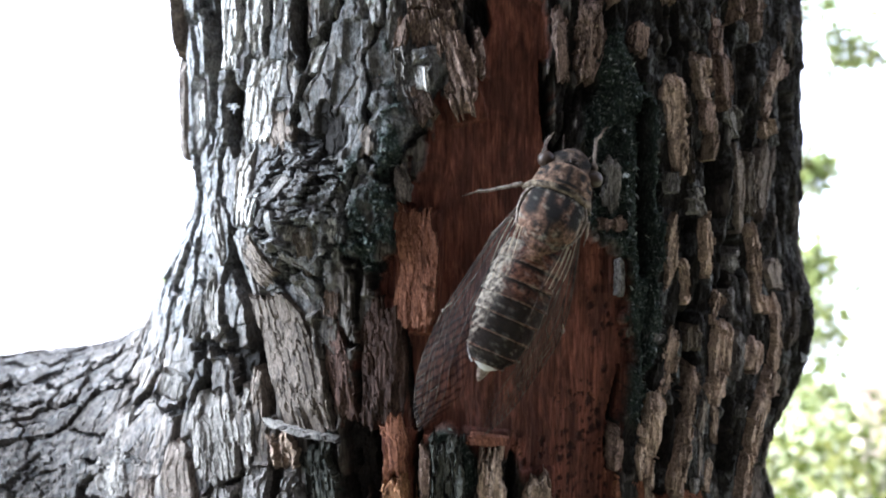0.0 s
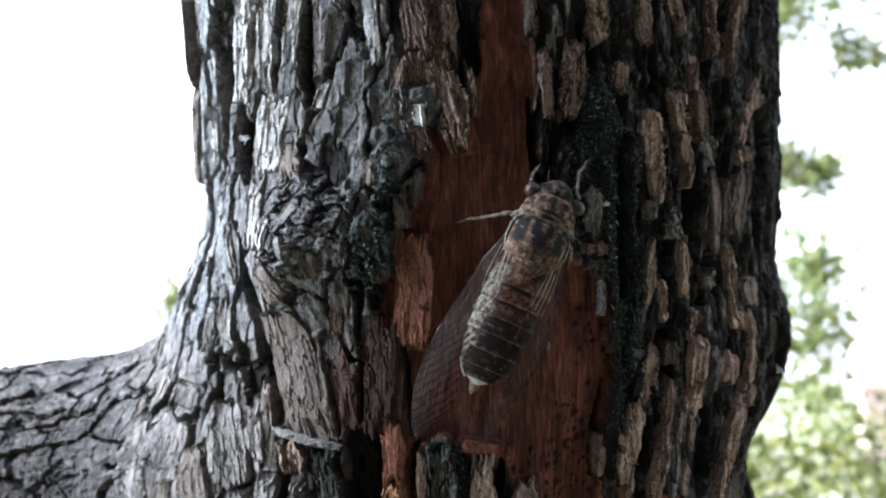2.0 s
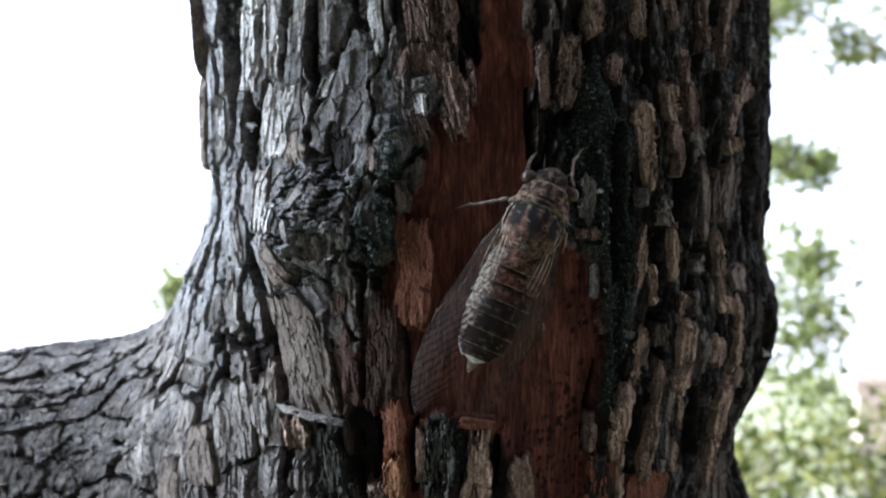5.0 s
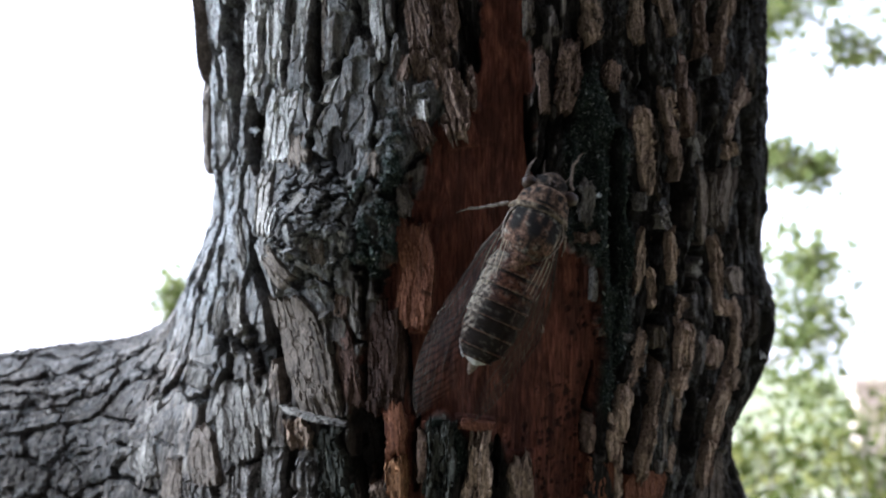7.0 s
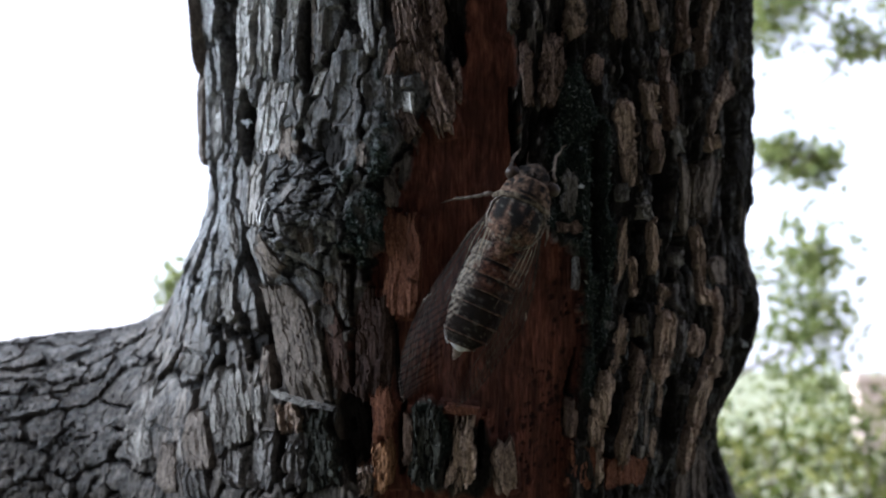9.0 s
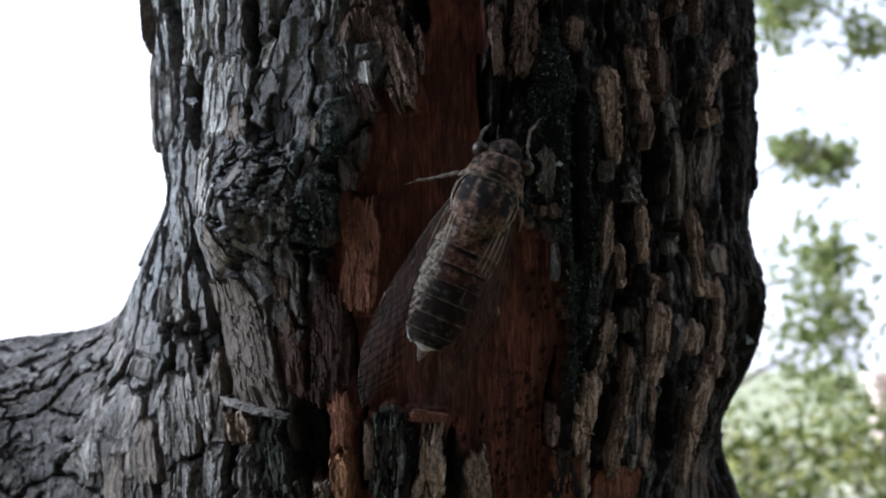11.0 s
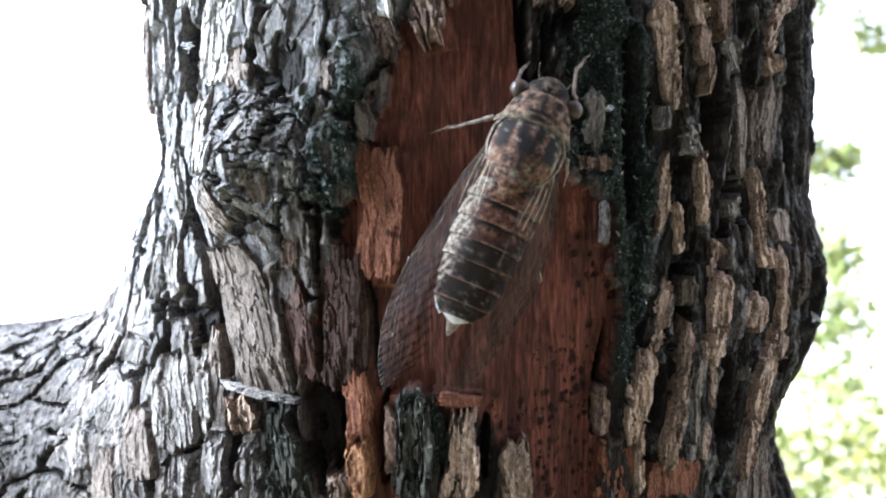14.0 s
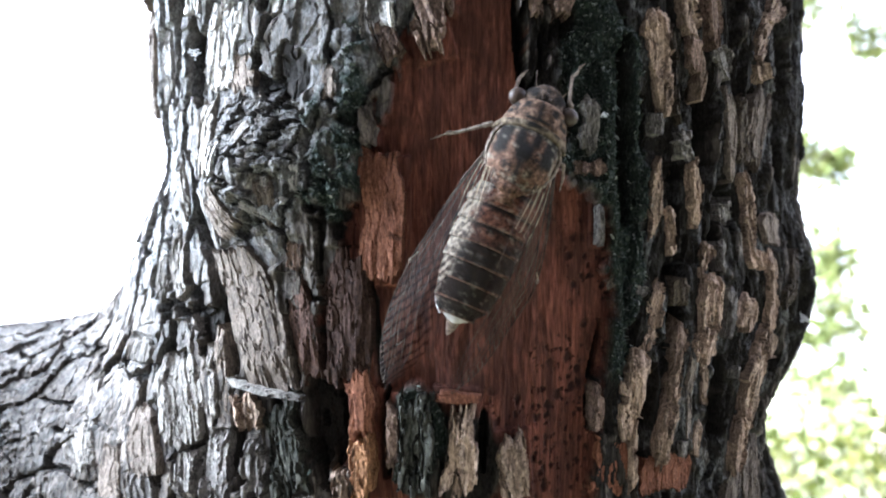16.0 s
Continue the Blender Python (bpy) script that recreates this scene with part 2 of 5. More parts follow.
bark_plate(36.4, 8.5, 11.1, 2.6, -4, 1.0, "ash", 0.4, 0.4)
bark_plate(47.0, 24.8, 12.1, 4.2, 37, 1.5, "tan", 0.1, 0.3)
bark_plate(44.2, 17.3, 3.2, 4.1, -16, 1.4, "tan", 0.5, 0.1)
bark_plate(44.9, 10.3, 10.6, 6.3, 13, 0.9, "ash", 0.3, 0.5)
bark_plate(41.7, -1.4, 12.2, 3.7, -9, 1.6, "tan", 0.2, 0.4)
bark_plate(27.0, 6.2, 5.0, 3.1, -36, 1.2, "grey", 0.4, 0.3)
bark_plate(28.7, 0.6, 7.9, 2.5, -10, 1.3, "tan", 0.3, 0.3)
bark_plate(22.9, 0.1, 9.5, 1.8, 1, 1.3, "tan", 0.5, 0.2)
bark_plate(25.0, -4.0, 6.4, 1.8, -11, 1.2, "tan", 0.4, 0.3)
bark_plate(22.3, 8.4, 3.0, 1.6, 2, 1.0, "grey", 0.4, 0.4)
bark_plate(35.8, -1.7, 3.3, 3.6, -21, 0.9, "grey", 0.2, 0.4)
bark_plate(13.7, 3.1, 2.5, 4.0, -1, 2.4, "brown", 0.1, 0.1)
bark_plate(14.3, 8.0, 6.5, 2.2, 4, 1.9, "stone", 0.4, 0.3)
bark_plate(48.6, -3.7, 4.7, 5.6, 9, 0.8, "ash", 0.3, 0.3)
bark_plate(31.4, -7.0, 3.8, 3.3, 6, 1.2, "tan", 0.4, 0.2)
bark_plate(34.8, -7.3, 4.2, 2.0, 4, 1.0, "grey", 0.4, 0.2)
bark_plate(43.2, -7.9, 3.0, 4.7, -3, 1.2, "tan", 0.3, 0.5)
bark_plate(32.4, -13.1, 7.8, 5.5, 6, 1.5, "tan", 0.2, 0.3)
bark_plate(31.4, -17.9, 5.0, 4.4, 14, 1.3, "tan", 0.3, 0.5)
bark_plate(30.9, -22.5, 6.6, 1.6, 0, 1.1, "tan", 0.3, 0.5)
bark_plate(22.7, -14.1, 8.7, 2.1, 14, 1.4, "tan", 0.3, 0.6)
bark_plate(26.5, -19.7, 9.4, 1.7, 14, 1.5, "tan", 0.3, 0.2)
bark_plate(24.6, -27.9, 9.1, 2.3, 9, 1.5, "tan", 0.3, 0.2)
bark_plate(20.0, -23.1, 10.4, 3.3, 3, 1.5, "tan", 0.2, 0.4)
bark_plate(35.7, -14.0, 7.1, 1.8, 12, 1.0, "grey", 0.3, 0.4)
bark_plate(39.5, -14.7, 4.8, 3.9, 19, 1.2, "tan", 0.3, 0.4)
bark_plate(46.5, -12.2, 11.7, 2.6, 3, 1.2, "tan", 0.4, 0.2)
bark_plate(46.1, -19.0, 3.8, 5.8, 25, 1.2, "tan", 0.3, 0.2)
bark_plate(43.8, -24.7, 10.0, 6.7, 18, 1.4, "tan", 0.3, 0.3)
bark_plate(40.7, -32.0, 8.1, 6.3, 10, 1.5, "tan", 0.3, 0.3)
bark_plate(39.5, -38.5, 6.4, 5.2, 23, 1.2, "ash", 0.3, 0.3)
bark_plate(46.9, -37.7, 10.6, 6.1, 23, 1.0, "ash", 0.3, 0.3)
bark_plate(28.8, -21.7, 5.5, 1.5, 13, 0.9, "ash", 0.3, 0.3)
bark_plate(28.6, -26.7, 5.8, 1.3, -1, 0.9, "ash", 0.3, 0.3)
bark_plate(30.3, -29.8, 4.8, 1.9, 9, 0.9, "tan", 0.3, 0.3)
bark_plate(27.6, -30.6, 2.4, 1.6, 5, 0.9, "grey", 0.3, 0.3)
bark_plate(37.8, -22.3, 2.0, 1.8, -0, 0.8, "grey", 0.3, 0.3)
bark_plate(17.4, -31.4, 6.4, 4.2, 2, 0.2, "red", 0.1, 0.1)
bark_plate(25.4, -33.5, 4.5, 8.4, 2, 0.2, "red", 0.1, 0.1)
bark_plate(19.8, -31.5, 6.8, 1.1, 3, 1.1, "tan", 0.2, 0.2)
bark_plate(15.7, -3.4, 4.7, 1.1, 1, 0.8, "grey", 0.3, 0.3)
bark_plate(18.0, -8.5, 4.8, 1.8, 3, 0.7, "dark", 0.3, 0.3)
bark_plate(20.9, -11.1, 1.6, 2.7, 9, 0.8, "grey", 0.3, 0.3)
bark_plate(27.1, -11.5, 3.3, 3.1, 1, 0.7, "dark", 0.3, 0.3)
bark_plate(52.2, -10.5, 8.5, 4.1, 16, 0.7, "dark", 0.3, 0.3)
bark_plate(39.5, 10.1, 9.0, 2.9, 3, 0.8, "dark", 0.3, 0.3)
bark_plate(24.9, 13.9, 10.8, 1.3, -3, 0.7, "dark", 0.3, 0.3)
bark_plate(15.6, -24.6, 5.7, 1.4, 1, 0.7, "brown", 0.3, 0.3)
bark_plate(-26.2, -14.3, 18.2, 8.0, -16, 1.8, "ash", 0.12, 0.06)
bark_plate(-24.2, -22.8, 12.0, 0.9, -84, 3.0, "stone", 0.4, 0.5)
bark_plate(-26.5, -25.4, 5.3, 4.4, -12, 1.5, "tan", 0.1, 0.2)
bark_plate(-39.0, -25.7, 12.1, 8.7, -23, 1.7, "stone", 0.15, 0.4)
bark_plate(-33.7, -23.5, 9.1, 3.8, -19, 1.5, "stone", 0.1, 0.4)
bark_plate(-31.2, -21.7, 11.9, 2.3, -8, 1.2, "ash", 0.3, 0.4)
bark_plate(-36.3, -34.7, 6.0, 5.7, -9, 1.3, "grey", 0.3, 0.2)
bark_plate(-31.3, -32.6, 8.4, 5.3, -2, 1.4, "grey", 0.3, 0.2)
bark_plate(-25.1, -32.1, 7.2, 3.3, -6, 1.3, "grey", 0.3, 0.2)
bark_plate(-45.0, -32.1, 9.4, 5.9, -25, 1.2, "ash", 0.4, 0.3)
bark_plate(-50.5, -37.7, 8.8, 3.9, -21, 1.1, "ash", 0.4, 0.3)
bark_plate(-44.3, -38.6, 5.7, 4.4, -18, 1.1, "grey", 0.4, 0.3)
bark_plate(-59.0, -31.0, 14.0, 4.9, -31, 1.2, "stone", 0.3, 0.4)
bark_plate(-51.4, -20.3, 3.5, 7.1, 3, 1.1, "stone", 0.3, 0.4)
bark_plate(-41.3, -9.0, 7.5, 3.9, -10, 1.1, "stone", 0.4, 0.4)
bark_plate(-47.6, -9.7, 7.2, 3.5, 11, 1.0, "stone", 0.4, 0.5)
bark_plate(-39.0, -17.6, 4.8, 4.8, -17, 1.0, "grey", 0.3, 0.3)
bark_plate(-19.1, -15.1, 12.7, 3.6, -9, 0.7, "umber", 0.2, 0.3)
bark_plate(-23.3, -6.2, 3.6, 2.8, -23, 1.1, "grey", 0.2, 0.3)
bark_plate(-19.8, -6.7, 3.6, 2.7, 3, 0.9, "brown", 0.3, 0.3)
bark_plate(-13.1, -13.9, 15.5, 5.7, -1, 0.7, "umber", 0.2, 0.12)
bark_plate(-11.9, -24.1, 7.6, 3.0, -3, 0.8, "red", 0.2, 0.2)
bark_plate(-11.5, -31.0, 7.7, 3.8, -1, 1.2, "orange", 0.2, 0.2)
bark_plate(-14.3, -33.5, 4.5, 2.2, 1, 1.1, "tan", 0.3, 0.1)
bark_plate(-9.1, -2.9, 14.3, 5.2, 1, 0.9, "red", 0.15, 0.08)
bark_plate(-8.2, -27.7, 7.6, 1.6, -3, 0.8, "brown", 0.2, 0.2)
bark_plate(-0.8, -22.8, 5.0, 1.5, -86, 1.0, "red", 0.2, 0.3)
bark_plate(-0.7, -29.2, 10.6, 4.0, 3, 1.2, "tan", 0.2, 0.1)
bark_plate(5.7, -31.1, 8.2, 3.8, -3, 0.9, "tan", 0.3, 0.1)
bark_plate(-15.8, 13.1, 4.1, 3.1, 2, 0.9, "ash", 0.4, 0.2)
bark_plate(-10.9, 8.0, 4.6, 2.0, -5, 0.8, "ash", 0.4, 0.4)
bark_plate(-36.5, 34.0, 18.2, 5.0, 8, 1.5, "pale", 0.1, 0.15)
bark_plate(-31.8, 33.7, 15.2, 3.6, 6, 1.3, "pale", 0.1, 0.3)
bark_plate(-27.6, 32.6, 15.8, 3.0, 9, 1.3, "pale", 0.1, 0.3)
bark_plate(-31.5, 19.1, 11.2, 6.0, 10, 1.2, "pale", 0.2, 0.4)
bark_plate(-27.0, 22.3, 4.7, 3.0, 10, 1.1, "pale", 0.2, 0.3)
bark_plate(-19.6, 31.3, 5.7, 2.0, 6, 1.0, "grey", 0.2, 0.4)
bark_plate(-22.0, 23.9, 4.4, 2.0, 22, 1.2, "pale", 0.2, 0.4)
bark_plate(-17.6, 20.3, 5.3, 2.9, 8, 0.8, "brown", 0.3, 0.4)
bark_plate(-14.8, 34.0, 11.4, 2.3, -6, 1.4, "pale", 0.1, 0.3)
bark_plate(-12.9, 34.2, 7.7, 1.4, -3, 1.1, "grey", 0.2, 0.3)
bark_plate(-8.5, 32.3, 15.6, 6.1, -10, 1.6, "brown", 0.1, 0.06)
bark_plate(-4.4, 21.2, 11.7, 4.2, -15, 1.4, "brown", 0.1, 0.4)
bark_plate(-8.6, 17.6, 5.5, 3.4, -20, 1.0, "brown", 0.3, 0.5)
bark_plate(-10.9, 21.5, 7.5, 2.5, -6, 1.0, "grey", 0.3, 0.3)
bark_plate(-8.4, 20.3, 3.4, 1.9, -8, 1.8, "pale", 0.2, 0.2)
bark_plate(-11.0, 25.9, 4.5, 1.9, 9, 1.1, "brown", 0.3, 0.3)
bark_plate(-1.6, 23.7, 6.2, 1.1, -9, 1.2, "brown", 0.2, 0.3)
bark_plate(-4.7, 34.2, 9.7, 2.2, -7, 1.1, "brown", 0.1, 0.3)
bark_plate(8.0, 24.1, 9.2, 2.0, -4, 1.1, "brown", 0.3, 0.4)
bark_plate(11.3, 25.5, 10.4, 4.3, 5, 1.2, "brown", 0.3, 0.5)
bark_plate(14.8, 34.1, 7.4, 3.4, -7, 1.2, "tan", 0.1, 0.4)
bark_plate(21.4, 35.2, 9.7, 2.9, -3, 1.2, "tan", 0.1, 0.3)
bark_plate(27.1, 36.1, 8.1, 3.3, -13, 1.3, "tan", 0.1, 0.4)
bark_plate(-15.0, 13.2, 3.7, 3.5, 4, 1.1, "grey", 0.3, 0.3)
bark_plate(-18.9, 2.4, 3.8, 1.3, 0, 1.4, "pale", 0.2, 0.3)
bark_plate(-26.4, 3.0, 3.4, 1.2, -12, 1.3, "pale", 0.3, 0.3)
bark_plate(-24.6, -1.2, 3.6, 1.3, -60, 1.2, "stone", 0.3, 0.3)
bark_plate(-23.4, 1.8, 2.4, 2.6, 20, 0.7, "stone", 0.3, 0.3)
bark_plate(-30.4, 5.4, 5.0, 2.6, 10, 1.1, "pale", 0.3, 0.4)
bark_plate(-26.0, 8.0, 3.4, 2.4, 30, 1.0, "stone", 0.3, 0.4)
bark_plate(-21.5, -0.8, 3.0, 1.0, 55, 1.2, "pale", 0.3, 0.3)
bark_plate(-22.5, 4.8, 4.2, 1.0, 80, 1.3, "grey", 0.3, 0.3)
bark_plate(-29.6, -2.0, 6.4, 3.8, -35, 1.4, "ash", 0.3, 0.2)
bark_plate(-21.3, -29.3, 11.0, 5.6, -9, 1.5, "mossy", 0.1, 0.1)
bark_plate(-5.6, -28.6, 12.0, 5.2, 0, 0.9, "mossy", 0.3, 0.1)
bark_plate(-33.8, 8.7, 10.2, 5.0, -5, 1.2, "stone", 0.3, 0.4)
bark_plate(-27.9, 15.7, 6.1, 4.3, -21, 0.9, "ash", 0.3, 0.3)
bark_plate(-50.1, 20.1, 10.2, 7.4, -7, 1.3, "pale", 0.2, 0.4)
bark_plate(-41.6, 2.7, 8.8, 2.5, -23, 1.2, "stone", 0.3, 0.4)
bark_plate(-43.1, -7.0, 8.6, 2.7, -11, 1.1, "stone", 0.3, 0.4)
bark_plate(-22.4, -0.6, 6.0, 2.2, -3, 0.9, "ash", 0.3, 0.3)
bark_plate(-23.0, 33.0, 12.3, 1.2, -1, 0.7, "ash", 0.2, 0.4)
bark_plate(-13.4, 23.0, 7.5, 1.7, -3, 0.8, "brown", 0.3, 0.3)
bark_plate(-16.8, 25.5, 4.5, 1.6, 1, 0.8, "ash", 0.3, 0.3)
bark_plate(17.8, 25.9, 4.2, 3.1, 6, 0.9, "brown", 0.3, 0.4)
bark_plate(30.3, 26.3, 10.2, 2.3, 0, 1.0, "brown", 0.2, 0.4)
bark_plate(41.9, 36.2, 14.7, 2.8, 14, 1.1, "tan", 0.2, 0.4)
bark_plate(35.1, 36.3, 11.3, 3.4, -3, 1.1, "brown", 0.2, 0.4)
bark_plate(6.1, 33.8, 7.4, 1.9, 3, 0.8, "dark", 0.2, 0.4)
bark_plate(-60.6, 39.0, 15.0, 6.3, -8, 5.4, "ash", 0.1, 0.05)
bark_plate(-60.2, 23.2, 16.0, 2.6, 3, 4.8, "ash", 0.1, 0.05)


def covered(u, v, least=0.0):
    """Where plates lie, so that the bark under them is flat and coloured darker."""
    total = np.zeros_like(u)
    for u0, v0, long, wide, tilt, *_ in PLATES:
        if wide < least:
            continue
        reach = 0.6 * (long + wide)
        near = (np.abs(u - u0) < reach) & (np.abs(v - v0) < reach)
        c, n = math.cos(radians(tilt)), math.sin(radians(tilt))
        du, dv = u[near] - u0, v[near] - v0
        across, along = np.abs(du * c - dv * n), np.abs(du * n + dv * c)
        total[near] = np.maximum(total[near], step(0.5 * wide + 0.5, 0.5 * wide + 0.1, across) * step(0.5 * long + 0.6, 0.5 * long, along))
    return total


FISSURES_AND_SHADE = []


def fissure_or_shade(*numbers):
    """A deep split in the bark, or a shaded spot coloured as one: its middle, length and width in mm, its lean in
    degrees and its depth in mm.
    """
    FISSURES_AND_SHADE.append(numbers)


fissure_or_shade(-35.5, -3.3, 12.4, 4.0, -29, 3.0)
fissure_or_shade(-31.6, -14.8, 15.5, 3.2, -18, 3.4)
fissure_or_shade(-16.9, -25.0, 17.0, 3.0, -4, 2.6)
fissure_or_shade(-38.0, -31.0, 7.0, 1.4, 40, 2.4)
fissure_or_shade(-47.5, -24.0, 9.0, 3.0, -5, 2.4)
fissure_or_shade(-19.1, -17.3, 10.7, 1.6, -18, 2.6)
fissure_or_shade(-15.3, -21.8, 19.3, 2.4, -5, 2.8)
fissure_or_shade(-10.2, -15.1, 13.8, 1.1, -6, 2.0)
fissure_or_shade(-9.0, -27.4, 9.5, 1.8, -1, 2.4)
fissure_or_shade(-37.6, 18.6, 12.2, 4.5, 3, 2.2)
fissure_or_shade(-45.5, -11.6, 9.8, 2.6, -5, 1.6)
fissure_or_shade(-42.9, -21.8, 7.4, 4.3, -7, 2.4)
fissure_or_shade(18.4, 7.0, 21.5, 2.6, -1, 2.4)
fissure_or_shade(26.3, -1.2, 14.5, 1.9, -4, 3.0)
fissure_or_shade(31.2, 8.6, 13.1, 3.8, -6, 3.2)
fissure_or_shade(36.3, -0.6, 6.4, 5.9, -29, 2.6)
fissure_or_shade(26.8, -13.0, 10.4, 3.2, 9, 3.0)
fissure_or_shade(21.9, -25.4, 13.8, 2.5, 5, 3.6)
fissure_or_shade(34.0, -26.9, 16.6, 4.0, 3, 3.0)
# Dark right edge that lies in shadow, cut and coloured as a split.
fissure_or_shade(52.1, 16.4, 24.5, 6.7, 1, 1.8)
fissure_or_shade(59.2, -23.6, 30.3, 6.8, -3, 2.0)
fissure_or_shade(15.4, -21.5, 12.6, 1.1, 7, 2.0)
fissure_or_shade(6.9, 17.3, 9.9, 0.8, -0, 2.6)
# Shallow: a shaded flat area, darkened like a split.
fissure_or_shade(-19.6, 15.1, 6.8, 5.0, -10, 0.5)
fissure_or_shade(-5.7, -27.5, 9.2, 3.6, 3, 0.9)
fissure_or_shade(2.1, -28.3, 7.3, 1.5, 2, 1.8)
fissure_or_shade(25.7, -15.7, 4.0, 1.7, 5, 2.0)
fissure_or_shade(-34.0, -30.9, 2.9, 2.0, 50, 2.0)
fissure_or_shade(-22.7, -24.2, 5.8, 1.5, -16, 1.6)
fissure_or_shade(41.0, 10.4, 10.5, 3.1, 21, 1.6)
fissure_or_shade(-43.0, 29.3, 30.0, 6.2, 8, 3.0)
fissure_or_shade(-24.1, 29.9, 13.7, 2.5, -2, 2.2)
fissure_or_shade(-2.2, 30.5, 9.2, 2.8, -17, 1.6)
fissure_or_shade(6.3, 17.7, 11.2, 1.0, -3, 2.2)
fissure_or_shade(-13.1, 32.1, 6.6, 1.8, 3, 2.0)


def splits(u, v):
    """How far, in mm, the splits and shaded spots cut, and how much of each spot they take."""
    wob = 1.6 * (fbm(u / 1.8, v / 3.5, 0, 171, 4) - 0.5)
    deep, share = np.zeros_like(u), np.zeros_like(u)
    for u0, v0, long, wide, tilt, depth in FISSURES_AND_SHADE:
        c, n = math.cos(radians(tilt)), math.sin(radians(tilt))
        across = (u - u0) * c - (v - v0) * n + wob * min(1, wide / 2)
        along = (u - u0) * n + (v - v0) * c + 2 * wob
        spindle = np.sqrt(np.clip(1.1 - (along / (0.5 * long)) ** 2, 0.0, 1))
        on = step(1.05, 0.7, np.abs(across) / (0.5 * wide * spindle + 0.01)) * step(0.02, 0.12, spindle)
        deep = np.maximum(deep, 1.25 * depth * on)
        share = np.maximum(share, on)
    return deep, share


def masks(u, v):
    wob = 2.2 * (fbm(u / 3.5, v / 7, 0, 11, 3) - 0.5) + 3.0 * (fbm(u / 1.1, v / 2.2, 0, 13, 4) - 0.5)
    wl = np.interp(v, WOOD_Z, WOOD_L) + wob
    wr = np.interp(v, WOOD_Z, WOOD_R) + wob
    wood = step(-0.3, 0.3, u - wl) * step(-0.3, 0.3, wr - u) * step(-60, -45, v) * step(60, 50, v)
    tongue = blob(u, v, -6, -27.5, 3.4, 5.5) + blob(u, v, 0.5, -30.5, 4.5, 5.5)
    wood = wood * (1 - step(0.25, 0.5, tongue + 0.3 * (fbm(u / 2, v / 4, 0, 15, 3) - 0.5)))
    rough = 0.9 * (fbm(u / 3, v / 4, 0, 21, 4) - 0.5)
    moss = (1.2 * blob(u, v, 15, 14, 4.5, 14) + 1.0 * blob(u, v, 18.5, -1, 3.5, 12) + 0.62 * blob(u, v, -14.5, 4, 3.8, 9) + 0.6 * blob(u, v, -11, 13, 2.5, 8)
            + 1.3 * blob(u, v, -5.6, -28, 3.2, 8) + 0.7 * blob(u, v, 18, -16, 3, 7) + 0.75 * blob(u, v, -20, -29, 3.5, 6) + 0.6 * blob(u, v, 2, 28, 6, 6))
    tuft = 1.5 * (fbm(u / 1.6, v / 2.2, 0, 27, 4) - 0.5) * step(0, -10, u)
    moss = step(0.42, 0.7 + 0.2 * step(0, -10, u), moss + rough + tuft) * (1 - wood)
    # Real flecks, spread widely over the left so their colour carries the glare there.
    lichen_glare = step(0.45, 0.75, 0.9 * blob(u, v, -31, 6, 9, 12) + 0.8 * blob(u, v, -34, 26, 14, 20) + 0.9 * blob(u, v, -48, -8, 16, 22) + 0.75 * step(-14, -26, u) * step(-16, 0, v) + 0.3 * step(-26, -50, u) + 0.35 * step(8, 16, v) * step(-5, -15, u) + 1.0 * blob(u, v, -14, 23, 10, 12) + 0.6 * blob(u, v, -20, 9, 9, 9) + 1.6 * rough) * (1 - wood) * (0.4 + 0.4 * step(-34, -52, u)) * (1 - 0.65 * step(-4, -18, v))
    lichen_glare = np.maximum(lichen_glare, 0.5 * step(15, 20, u) * step(0.56, 0.66, fbm(u / 1.5, v / 3.2, 0, 29, 5)) * (1 - wood))
    return wood, moss, lichen_glare


